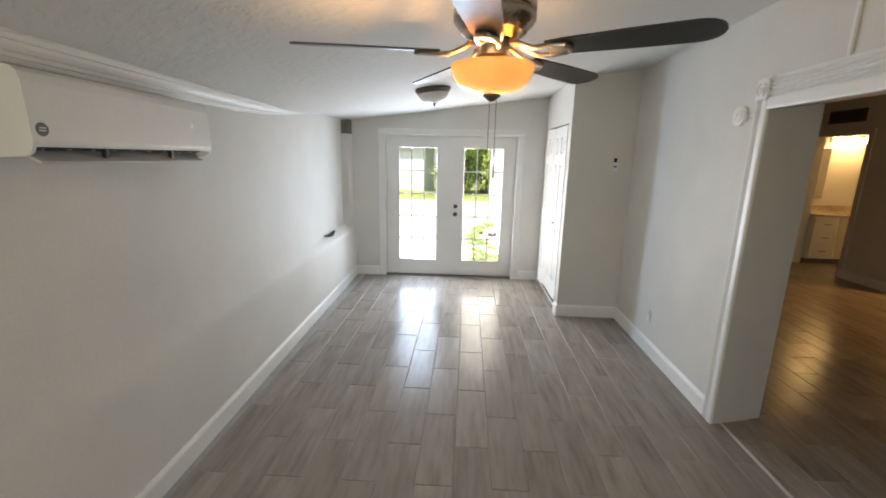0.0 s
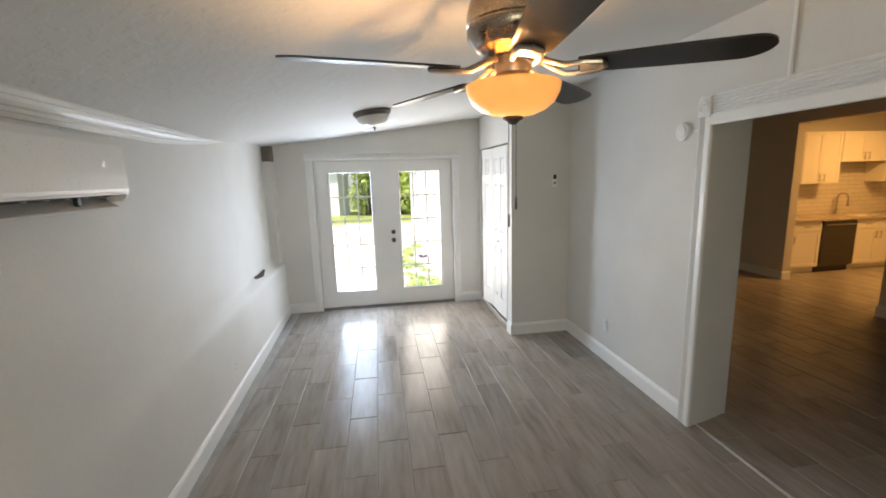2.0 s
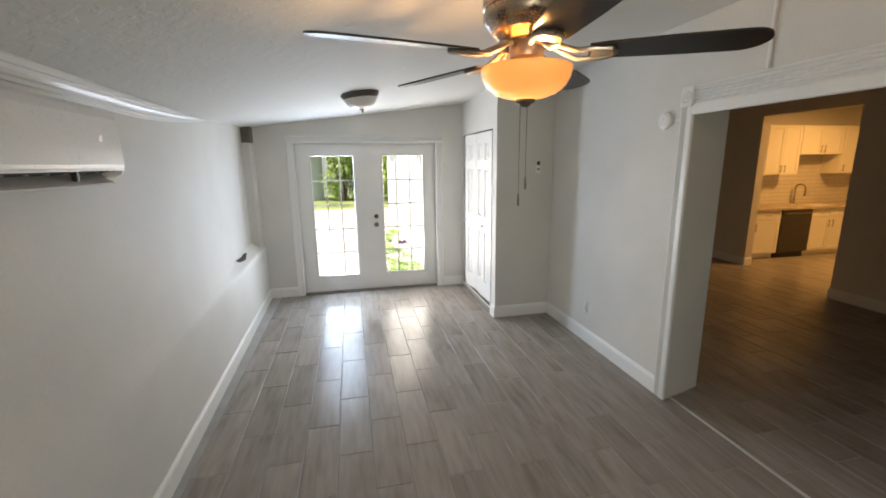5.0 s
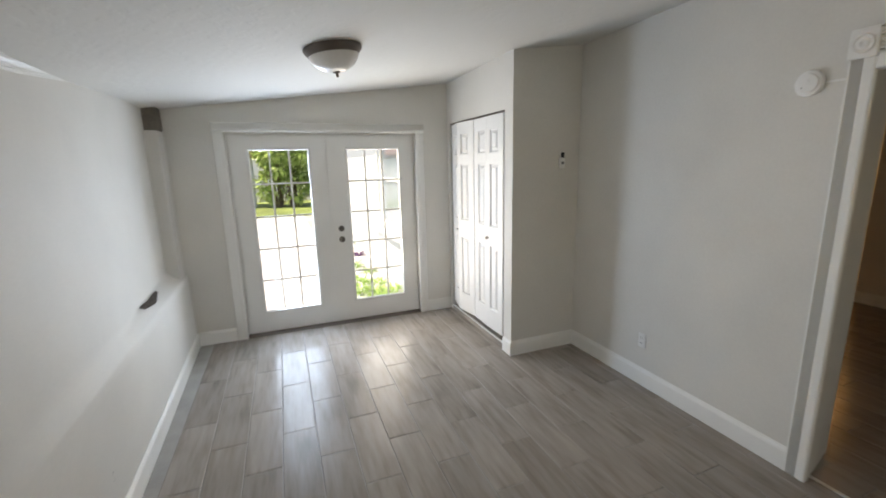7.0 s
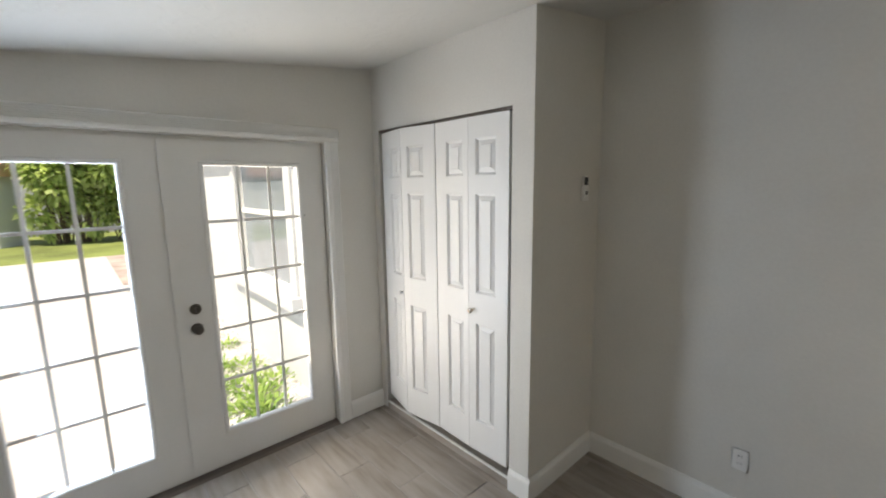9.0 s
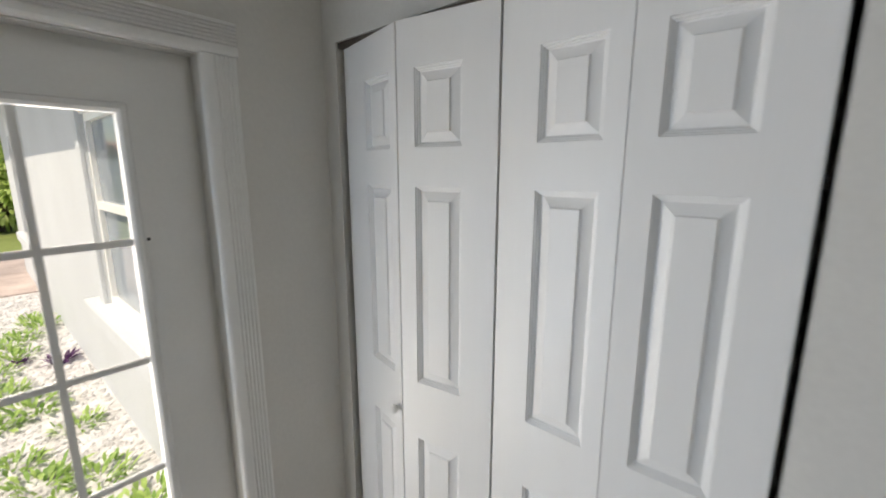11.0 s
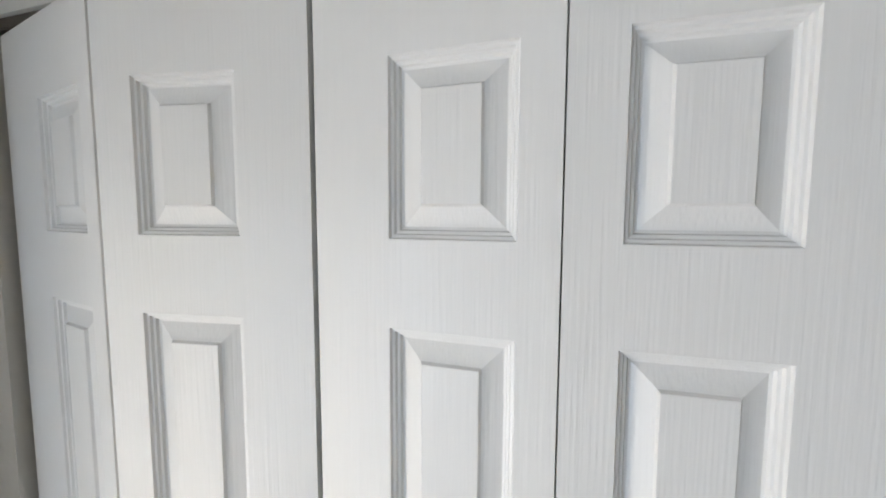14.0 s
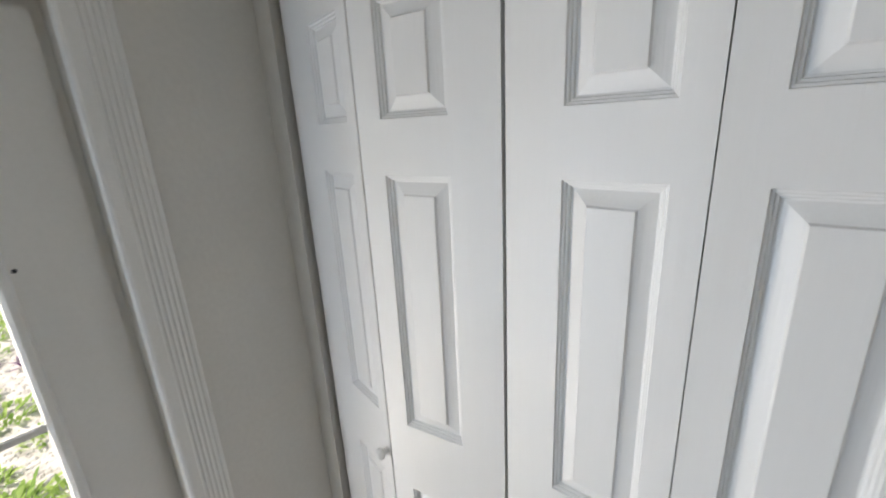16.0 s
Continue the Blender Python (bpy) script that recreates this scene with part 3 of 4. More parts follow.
def french_leaf(name, x0, x1, gx0, gx1):
    leaf = tagged(new(name), "white French door with a fifteen-light glazed panel, closed", "door", "", "structure")
    m = 0.02
    bm = boxes(((x0, YD, 0.025), (gx0, YD + 0.045, 2.005)), ((gx1, YD, 0.025), (x1, YD + 0.045, 2.005)), ((gx0, YD, 0.025), (gx1, YD + 0.045, G0)), ((gx0, YD, G1), (gx1, YD + 0.045, 2.005)))
    part("slab", bm, FRENCH, leaf)
    # glazing bead round the glass
    bm = bmesh.new()
    outer = [(gx0 - m, G0 - m), (gx1 + m, G0 - m), (gx1 + m, G1 + m), (gx0 - m, G1 + m)]
    steps = [(0, 0.0), (0.004, -0.008), (0.016, -0.01), (0.024, -0.004), (0.026, 0.012)]
    last = None
    for ins, dep in steps:
        ring = [bm.verts.new((p[0] + (ins if k in (0, 3) else -ins), YD + dep, p[1] + (ins if k in (0, 1) else -ins))) for k, p in enumerate(outer)]
        if last:
            for k in range(4):
                bm.faces.new((last[k], last[(k + 1) % 4], ring[(k + 1) % 4], ring[k]))
        last = ring
    part("glazing_bead", bm, FRENCH, leaf, "", True)
    pane = part("pane", boxes(((gx0, YD + 0.02, G0), (gx1, YD + 0.024, G1))), GLASS, leaf, "clear glass pane")
    pane.visible_shadow = False
    for k in (1, 2):
        x = gx0 + (gx1 - gx0) * k / 3
        part("muntin", boxes(((x - 0.009, YD + 0.008, G0), (x + 0.009, YD + 0.0195, G1)), bevel=0.003), FRENCH, leaf)
    for k in (1, 2, 3, 4):
        z = G0 + (G1 - G0) * k / 5
        part("muntin", boxes(((gx0, YD + 0.007, z - 0.009), (gx1, YD + 0.0193, z + 0.009)), bevel=0.003), FRENCH, leaf)
    return leaf


french_leaf("door_1", -1.006, -0.104, -0.842, -0.298)
leaf_r = french_leaf("door_2", -0.1, 0.796, 0.086, 0.636)
part("astragal", boxes(((-0.125, YD - 0.012, 0.03), (-0.085, YD - 0.0005, 2.004)), bevel=0.004), FRENCH, leaf_r)
turn = pose(0, 0, 0, 90, 0, 0)
part("screw_hole", transform(lathe([(0.0, 0.001), (0.004, 0.001), (0.0045, 0.0)], 12), pose(0.664, YD - 0.0002, 1.551) @ turn), SLOT, leaf_r, "small dark screw hole")
lock = part("deadbolt", transform(lathe([(0.0, 0.022), (0.014, 0.022), (0.026, 0.018), (0.03, 0.01), (0.031, 0)], 28), pose(-0.022, YD, 1.05) @ turn), BRASS, leaf_r, "dark metal deadbolt", True)
part("thumb_turn", boxes(((-0.026, YD - 0.038, 1.034), (-0.018, YD - 0.02, 1.066)), bevel=0.002), BRASS, lock)
part("door_knob", transform(lathe([(0.0, 0.062), (0.014, 0.061), (0.025, 0.053), (0.027, 0.043), (0.02, 0.032), (0.011, 0.024), (0.011, 0.012), (0.03, 0.009), (0.032, 0)], 28), pose(-0.024, YD, 0.935) @ turn), BRASS, leaf_r, "dark round metal knob", True)

# Closet bifold doors
RINGS = [(0.0015, 0.004), (0.0045, 0.0045), (0.006, 0.0085), (0.009, 0.009), (0.0105, 0.013), (0.0135, 0.0135), (0.036, 0.0055), (0.0385, 0.0015)]
LEAF_T = 0.03


def bifold_leaf(width, stile):
    panels = [(stile, stile + 0.143, z0, z1) for z0, z1 in ((0.32, 0.935), (1.118, 1.685), (1.787, 1.986))]
    return slab_with_panels(width, 0.125, 2.102, LEAF_T, panels, RINGS)


def bifold_pair(name, label, start, fold, end, knob_on_first):
    """Two hinged leaves from start by way of fold to end, all (x, y), fronts facing west."""
    root = thing(name, label, "closet door", None, "closet bifold doors")
    leaves = []
    for first, p, q in ((True, start, fold), (False, fold, end)):
        d = Vector((q[0] - p[0], q[1] - p[1]))
        bm = bifold_leaf(d.length - (0.008 if first and start[1] > 5.5 else 0.002), d.length - 0.045 - 0.143 if first else 0.054)
        transform(bm, pose(p[0], p[1], 0, 0, 0, math.degrees(math.atan2(d.y, d.x))))
        leaves.append(part("leaf", bm, DOORWHITE, root))
    p, q = (start, fold) if knob_on_first else (fold, end)
    d = Vector((q[0] - p[0], q[1] - p[1]))
    at = Vector(p) + d.normalized() * ((d.length - 0.024) if knob_on_first else 0.024)
    prof = [(0.0, 0.03), (0.009, 0.029), (0.014, 0.024), (0.0145, 0.018), (0.009, 0.011), (0.007, 0.004), (0.01, 0)]
    bm = transform(lathe(prof, 24), pose(at.x, at.y, 1.01, 0, 0, math.degrees(math.atan2(d.y, d.x))) @ turn)
    part("knob", bm, PLASTIC if knob_on_first else HOUSING, leaves[0 if knob_on_first else 1], "small round door knob", True)
    for z in (0.3, 1.05, 1.9):
        bm = tube([(fold[0] - 0.003, fold[1], z - 0.03), (fold[0] - 0.003, fold[1], z + 0.03)], 0.004, 8)
        part("hinge", transform(bm, pose(0.034, 0, 0)), NICKEL, root)
    return root


bifold_pair("bifold_door", "white moulded six-panel bifold closet door, slightly folded", (1.216, 5.942), (1.145, 5.625), (1.189, 5.335), True)
bifold_pair("bifold_door", "white moulded six-panel bifold closet door, closed flat", (1.191, 5.331), (1.183, 5.048), (1.194, 4.766), False)
structure("bifold_track", boxes(((CX + 0.006, CO0 + 0.002, 2.106), (CX + 0.05, CO1 - 0.002, 2.124)), bevel=0.002), BRONZE, "dark metal door track in the closet opening")
bm = boxes(((CX + 0.001, CO0 + 0.001, 0), (CX + 0.109, CO1 - 0.001, 0.058)), ((CX + 0.1095, CY + 0.0905, -0.002), (X_E - 0.001, Y_N - 0.001, 0.0575)))
structure("closet_sill", bm, TILE, "raised grey tile floor of the closet")
structure("closet_sill_edge", boxes(((CX - 0.004, CO0 + 0.001, 0.05), (CX + 0.012, CO1 - 0.001, 0.064)), bevel=0.003), TRIM, "worn white edge strip of the closet floor")

# wire shelf inside the closet
shelf = thing("wire_shelf", "white coated wire shelf inside the closet", "shelf")
for k in range(13):
    x = 1.52 + 0.34 * k / 12
    bm = tube([(x, 4.715, 1.715), (x, 6.02, 1.715)], 0.0022 if k % 6 else 0.0035, 6)
    part("long_wire", bm, SHELFWIRE, shelf)
for k in range(42):
    y = 4.73 + k * 0.031
    bm = tube([(1.855, y, 1.718), (1.518, y, 1.718), (1.518, y, 1.69)], 0.0016, 5)
    part("cross_wire", bm, SHELFWIRE, shelf)
part("front_rail", tube([(1.518, 4.715, 1.69), (1.518, 6.02, 1.69)], 0.0035, 6), SHELFWIRE, shelf)
for y in (5.14, 5.52):
    part("bracket", tube([(1.53, y, 1.71), (1.85, y, 1.54), (1.85, y, 1.51)], 0.005, 6), SHELFWIRE, shelf, "white diagonal shelf bracket")

# Ceiling fan
FX, FY = 0.213, 1.62
fan = thing("ceiling_fan", "five-blade black and nickel ceiling fan with lit amber bowl", "ceiling fan", pose(FX, FY, ceil_z(FX)))
zc = ceil_z(FX)


def fz(z):
    return z - zc


part("canopy", lathe([(0.0, 0.0), (0.062, 0.012), (0.065, -0.01), (0.058, -0.035), (0.035, -0.055), (0.013, -0.06)], 36), NICKEL, fan, "", True)
part("downrod", lathe([(0.012, -0.05), (0.012, fz(2.29))], 20), NICKEL, fan, "", True)
part("motor_housing", lathe([(0.013, fz(2.3)), (0.06, fz(2.298)), (0.105, fz(2.288)), (0.128, fz(2.268)), (0.136, fz(2.24)), (0.137, fz(2.21)), (0.132, fz(2.206)), (0.132, fz(2.2)), (0.137, fz(2.196)), (0.136, fz(2.18)), (0.128, fz(2.168)), (0.112, fz(2.15)), (0.108, fz(2.143)), (0.1, fz(2.14)), (0.088, fz(2.128)), (0.08, fz(2.12)), (0.0, fz(2.12))], 48), HOUSING, fan, "brushed nickel motor housing", True)
part("light_fitter", lathe([(0.0, fz(2.122)), (0.052, fz(2.12)), (0.055, fz(2.1)), (0.05, fz(2.075)), (0.06, fz(2.066)), (0.066, fz(2.06)), (0.06, fz(2.056)), (0.0, fz(2.056))], 36), NICKEL, fan, "", True)
part("bowl", lathe([(0.138, fz(2.043)), (0.141, fz(2.043)), (0.141, fz(2.034)), (0.136, fz(2.014)), (0.123, fz(1.99)), (0.1, fz(1.971)), (0.067, fz(1.958)), (0.03, fz(1.953)), (0.0, fz(1.952)), (0.0, fz(1.956)), (0.066, fz(1.963)), (0.098, fz(1.976)), (0.12, fz(1.994)), (0.132, fz(2.016)), (0.137, fz(2.034)), (0.138, fz(2.043))], 48), AMBERGLASS, fan, "glowing amber glass bowl", True)
for x in (-0.05, 0.05):
    bulb = part("bulb", lathe([(0, -0.028), (0.012, -0.026), (0.02, -0.014), (0.02, 0.0), (0.012, 0.016), (0.009, 0.028), (0, 0.028)], 16, None, (x, 0, fz(2.0))), BULB, fan, "lit warm bulb", True)
    bulb.visible_shadow = False
part("finial", lathe([(0.0, fz(1.953)), (0.03, fz(1.951)), (0.032, fz(1.944)), (0.02, fz(1.938)), (0.012, fz(1.93)), (0.0, fz(1.927))], 24), BRONZE, fan, "dark metal finial", True)


def blade_mesh():
    """A blade along +x with a rounded tip, its iron below."""
    bm = bmesh.new()
    pts = []
    n = 12
    pts += [(0.185, -0.042), (0.24, -0.05), (0.42, -0.059), (0.57, -0.062)]
    for k in range(n + 1):
        a = -math.pi / 2 + math.pi * k / n
        pts.append((0.595 + 0.067 * math.cos(a), 0.062 * math.sin(a)))
    pts += [(0.57, 0.062), (0.42, 0.059), (0.24, 0.05), (0.185, 0.042)]
    top = [bm.verts.new((x, y, 0.006)) for x, y in pts]
    low = [bm.verts.new((x, y, 0.0)) for x, y in pts]
    bm.faces.new(top)
    bm.faces.new(low[::-1])
    for i in range(len(pts)):
        j = (i + 1) % len(pts)
        bm.faces.new((top[i], low[i], low[j], top[j]))
    return bm


for deg in (190, 118, 46, 334, 262):
    m = pose(0, 0, fz(2.08), 0, 0, deg) @ pose(0, 0, 0, -11, 0, 0)
    blade = part("blade", transform(blade_mesh(), m), BLADE, fan, "black fan blade with a rounded tip")
    bm = bmesh.new()
    for s in (-1, 1):
        tube([(0.075, s * 0.012, 0.03), (0.11, s * 0.02, 0.012), (0.15, s * 0.03, -0.006), (0.2, s * 0.034, -0.006), (0.245, s * 0.026, -0.006), (0.26, 0, -0.006)], 0.008, 8, bm)
    box(bm, (0.06, -0.02, 0.022), (0.095, 0.02, 0.036), 0.003)
    box(bm, (0.19, -0.033, -0.008), (0.25, 0.033, -0.002), 0.002)
    part("blade_iron", transform(bm, m), NICKEL, blade, "nickel blade bracket", True)
for dx, dy, z0, z1 in ((-0.004, 0.03, 1.945, 1.655), (0.02, 0.03, 1.945, 1.71)):
    chain = part("pull_chain", tube([(dx, dy, fz(z0)), (dx, dy, fz(z1))], 0.0012, 6), BRONZE, fan, "thin metal pull chain")
    part("pull_weight", lathe([(0, 0), (0.003, -0.002), (0.0038, -0.025), (0.004, -0.042), (0, -0.045)], 12, None, (dx, dy, fz(z1))), BRONZE, chain, "dark pull weight", True)

# Flush ceiling light
LX, LY = -0.22, 4.29
tilt = math.degrees(math.atan(0.1227))
lamp = thing("ceiling_light", "unlit flush ceiling light with frosted bowl and dark metal rim", "ceiling light", pose(LX, LY, ceil_z(LX), 0, -tilt, 0))
part("rim", lathe([(0.0, 0.002), (0.168, 0.002), (0.172, -0.012), (0.166, -0.026), (0.158, -0.034), (0.15, -0.046), (0.14, -0.046)], 48), BRONZE, lamp, "dark bronze stepped metal rim", True)
part("bowl", lathe([(0.142, -0.038), (0.146, -0.048), (0.14, -0.066), (0.12, -0.094), (0.088, -0.118), (0.05, -0.133), (0.0, -0.138)], 48), FROST, lamp, "frosted white glass bowl", True)
part("finial", lathe([(0.022, -0.133), (0.022, -0.141), (0.008, -0.146), (0.009, -0.158), (0.006, -0.166), (0, -0.167)], 20), BRONZE, lamp, "dark metal finial", True)

# Air conditioner on the low wall
AY0, AY1 = 1.395, 2.385
ac = thing("air_conditioner", "white wall-mounted split air conditioner with open louver", "air conditioner", SKEW @ pose(-1.548, AY0, 1.708, 0, 0, 0.4) @ Matrix.Diagonal((0.78, 1, 1, 1)))
W = AY1 - AY0
prof = [(0, 0.02), (0, 0.29), (0.15, 0.29), (0.2, 0.284), (0.225, 0.268), (0.236, 0.24), (0.243, 0.12), (0.244, 0.06), (0.238, 0.036), (0.205, 0.036), (0.18, 0.075), (0.13, 0.08), (0.11, 0.02), (0.06, 0.0)]
part("body", extrude(prof, "y", 0.0141, W - 0.0141), PLASTIC, ac, "white plastic body")
part("front_lip", boxes(((0.228, 0.0145, 0.0375), (0.2475, W - 0.0145, 0.0455)), bevel=0.002), PLASTIC, ac)
for y in (0.0, W - 0.014):
    part("end_cap", extrude(prof[:9] + [(0.226, 0.018), (0.2, 0.006), (0.06, 0.0)], "y", y, y + 0.014), PLASTIC, ac)
part("outlet_slot", extrude([(0.201, 0.0375), (0.186, 0.0745), (0.131, 0.0785), (0.112, 0.022), (0.12, 0.02)], "y", 0.035, W - 0.035), SLOT, ac, "dark air outlet")
part("louver", extrude([(0.135, 0.018), (0.165, -0.004), (0.206, -0.02), (0.213, -0.018), (0.212, -0.013), (0.17, 0.004), (0.142, 0.024)], "y", 0.04, W - 0.04), surface("louver_plastic", (0.6, 0.58, 0.57), 0.4, vary=0.03), ac, "grey horizontal air louver", True)
for k in range(9):
    y = 0.09 + k * (W - 0.18) / 8
    part("vane", boxes(((0.13, y - 0.002, 0.026), (0.17, y + 0.002, 0.066))), PLASTIC, ac)
for y in (0.33, 0.72):
    part("louver_arm", boxes(((0.17, y - 0.012, -0.002), (0.195, y + 0.012, 0.04)), bevel=0.004), SLOT, ac)
badge = part("badge", transform(lathe([(0.0, 0.003), (0.021, 0.003), (0.023, 0.0)], 28), pose(0.2428, 0.038, 0.092, 0, 90, 0)), surface("badge_grey", (0.13, 0.13, 0.135), 0.4), ac, "round dark badge", True)
for z in (0.088, 0.097):
    part("badge_bar", boxes(((0.2455, 0.026, z - 0.0016), (0.247, 0.05, z + 0.0016))), PLASTIC, badge)
part("display", boxes(((0.2415, W - 0.16, 0.148), (0.2428, W - 0.154, 0.16)), ((0.2415, W - 0.15, 0.15), (0.2428, W - 0.14, 0.154)), ((0.2415, W - 0.152, 0.16), (0.2425, W - 0.142, 0.172))), glow("display_glow", (0.8, 0.75, 0.9), 0.28), ac, "small glowing display")


# Outlets, smoke alarm, thermostat remote
def outlet(label, m):
    o = thing("wall_outlet", label, "wall outlet", m, "wall outlets")
    part("plate", transform(boxes(((-0.035, 0, -0.057), (0.035, 0.006, 0.057)), bevel=0.003), pose(0, -0.006, 0)), PLASTIC, o)
    for z in (-0.02, 0.02):
        s = part("socket", boxes(((-0.017, -0.0085, z - 0.014), (0.017, -0.006, z + 0.014)), bevel=0.001), PLASTIC, o)
        for x in (-0.007, 0.007):
            part("slot", boxes(((x - 0.0012, -0.0092, z - 0.004), (x + 0.0012, -0.0084, z + 0.006))), SLOT, s)
    return o


outlet("white duplex outlet low on the closet-side wall", pose(X_E, 3.81, 0.35, 0, 0, -90))
outlet("white duplex outlet low on the ledge wall", SKEW @ pose(-1.487, 3.75, 0.3, 0, 0, 90))

alarm = thing("smoke_alarm", "round white smoke alarm beside the door casing", "smoke alarm", pose(X_E, 2.95, 2.03, 0, -90, 0) @ Matrix.Scale(0.92, 4))
part("body", lathe([(0.0, 0.03), (0.03, 0.032), (0.046, 0.03), (0.05, 0.024), (0.062, 0.022), (0.066, 0.014), (0.066, 0)], 40), PLASTIC, alarm, "", True)
part("button", lathe([(0.0, 0.036), (0.008, 0.0355), (0.009, 0.031)], 16, None, (0.012, 0.0, 0)), PLASTIC, alarm, "", True)
part("indicator", lathe([(0.0, 0.0335), (0.003, 0.0325)], 10, None, (-0.02, 0.022, 0)), SLOT, alarm)
bm = boxes(((X_E - 0.008, 2.8, 2.02), (X_E, 2.894, 2.03)), ((X_E - 0.008, 2.799, 2.03), (X_E, 2.81, 2.12)), bevel=0.002)
tagged(new("cable_cover", finish(bm, "cable_cover", PLASTIC)), "short white cable cover from the smoke alarm", "cable cover")

remote = thing("wall_remote", "white remote control in a wall holder", "remote control", pose(1.675, CY, 1.71))
part("holder", boxes(((-0.026, -0.022, -0.075), (0.026, 0, 0.01)), bevel=0.004), PLASTIC, remote)
body = part("body", boxes(((-0.021, -0.018, -0.062), (0.021, -0.003, 0.066)), bevel=0.004), PLASTIC, remote)
part("screen", boxes(((-0.0175, -0.0195, 0.014), (0.0175, -0.0175, 0.058))), SLOT, body, "dark display")
part("button_row", boxes(((-0.014, -0.0238, -0.04), (0.014, -0.0218, -0.02)), bevel=0.001), surface("button_grey", (0.16, 0.16, 0.17), 0.5), body)

# The hall, kitchen and bathroom beyond the wide opening
HC = 2.78
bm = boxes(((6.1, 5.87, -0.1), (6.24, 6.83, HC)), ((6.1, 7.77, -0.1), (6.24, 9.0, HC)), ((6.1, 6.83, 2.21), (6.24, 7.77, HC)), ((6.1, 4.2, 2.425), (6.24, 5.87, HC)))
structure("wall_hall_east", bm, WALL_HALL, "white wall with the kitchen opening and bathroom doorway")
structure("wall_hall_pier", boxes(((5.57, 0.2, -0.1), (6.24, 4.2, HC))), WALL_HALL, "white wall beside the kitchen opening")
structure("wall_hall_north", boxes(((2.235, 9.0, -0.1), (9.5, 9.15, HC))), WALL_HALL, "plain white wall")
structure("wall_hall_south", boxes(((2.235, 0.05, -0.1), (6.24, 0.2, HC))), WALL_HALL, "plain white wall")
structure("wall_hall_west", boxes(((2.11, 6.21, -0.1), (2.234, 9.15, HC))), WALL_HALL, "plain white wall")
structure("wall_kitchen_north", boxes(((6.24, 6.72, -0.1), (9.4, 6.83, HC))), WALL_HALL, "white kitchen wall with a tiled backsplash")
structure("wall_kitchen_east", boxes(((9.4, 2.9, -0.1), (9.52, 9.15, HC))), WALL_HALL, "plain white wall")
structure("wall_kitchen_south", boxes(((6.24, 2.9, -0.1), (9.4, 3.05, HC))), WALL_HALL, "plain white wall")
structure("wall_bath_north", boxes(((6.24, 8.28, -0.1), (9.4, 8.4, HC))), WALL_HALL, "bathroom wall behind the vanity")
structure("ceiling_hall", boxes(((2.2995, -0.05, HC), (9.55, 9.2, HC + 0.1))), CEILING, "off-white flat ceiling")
baseboard("baseboard_hall_a", (6.1, 5.86), (6.1, 6.83), "-x")
baseboard("baseboard_hall_b", (6.09, 5.87), (6.24, 5.87), "-y")
baseboard("baseboard_hall_c", (5.57, 0.2), (5.57, 4.2), "-x")
baseboard("baseboard_hall_d", (5.56, 4.2), (6.24, 4.2), "+y")
# bathroom doorway casing and the return grille over it
bm = boxes(((6.08, 7.77, 0), (6.1, 7.85, 2.29)), ((6.08, 6.75, 0.135), (6.1, 6.83, 2.29)), ((6.08, 6.83, 2.21), (6.1, 7.77, 2.29)))
structure("trim_bath_door", bm, WALL_HALL, "painted bathroom doorway casing")
grille = thing("return_grille", "dark metal air return grille above the doorway", "air vent", pose(6.1, 7.28, 2.5))
part("frame", boxes(((-0.012, -0.33, -0.1), (0, 0.33, -0.085)), ((-0.012, -0.33, 0.085), (0, 0.33, 0.1)), ((-0.012, -0.33, -0.085), (0, -0.315, 0.085)), ((-0.012, 0.315, -0.085), (0, 0.33, 0.085))), BRONZE, grille)
part("backing", boxes(((-0.002, -0.315, -0.085), (-0.0005, 0.315, 0.085))), SLOT, grille)
for k in range(8):
    z = -0.074 + k * 0.021
    part("slat", boxes(((-0.01, -0.315, z - 0.002), (-0.003, 0.315, z + 0.002))), BRONZE, grille)

SHAKER = [(0.0, 0.0), (0.001, 0.008)]


def bar_pull(length, upright):
    """A bar handle in front of y = 0, centred at the origin."""
    h = length / 2
    bm = tube([(0, -0.028, -h), (0, -0.028, h)], 0.006, 8)
    for z in (-h * 0.7, h * 0.7):
        tube([(0, 0, z), (0, -0.028, z)], 0.005, 8, bm)
    return bm if upright else transform(bm, pose(0, 0, 0, 0, 90, 0))


def cabinet(name, label, x0, x1, z0, z1, y_front, y_back, fronts, kick=0.0, material=None):
    """A cabinet box with shaker fronts (u0, u1, w0, w1, handle): handle is '', 'top', or (u, w, upright)."""
    root = thing(name, label, "cabinet", pose(x0, y_front, 0), "kitchen cabinets")
    part("body", boxes(((0.001, 0.02, z0 + kick), (x1 - x0 - 0.001, y_back - y_front, z1))), CABINET, root)
    if kick:
        part("toe_kick", boxes(((0.001, 0.08, z0), (x1 - x0 - 0.001, y_back - y_front, z0 + kick))), CABINET, root)
    for u0, u1, w0, w1, handle in fronts:
        rail = 0.055 if w1 - w0 > 0.2 else 0.035
        bm = slab_with_panels(u1 - u0 - 0.004, w0 + 0.002, w1 - 0.002, 0.019, [(rail, u1 - u0 - 0.004 - rail, w0 + rail, w1 - rail)], SHAKER)
        door = part("door" if w1 - w0 > 0.2 else "drawer_front", transform(bm, pose(u0 + 0.002, 0, 0)), CABINET, root)
        if handle:
            part("handle", transform(bar_pull(0.13, handle[2]), pose(handle[0], 0, handle[1])), NICKEL, door, "metal bar handle", True)
    return root


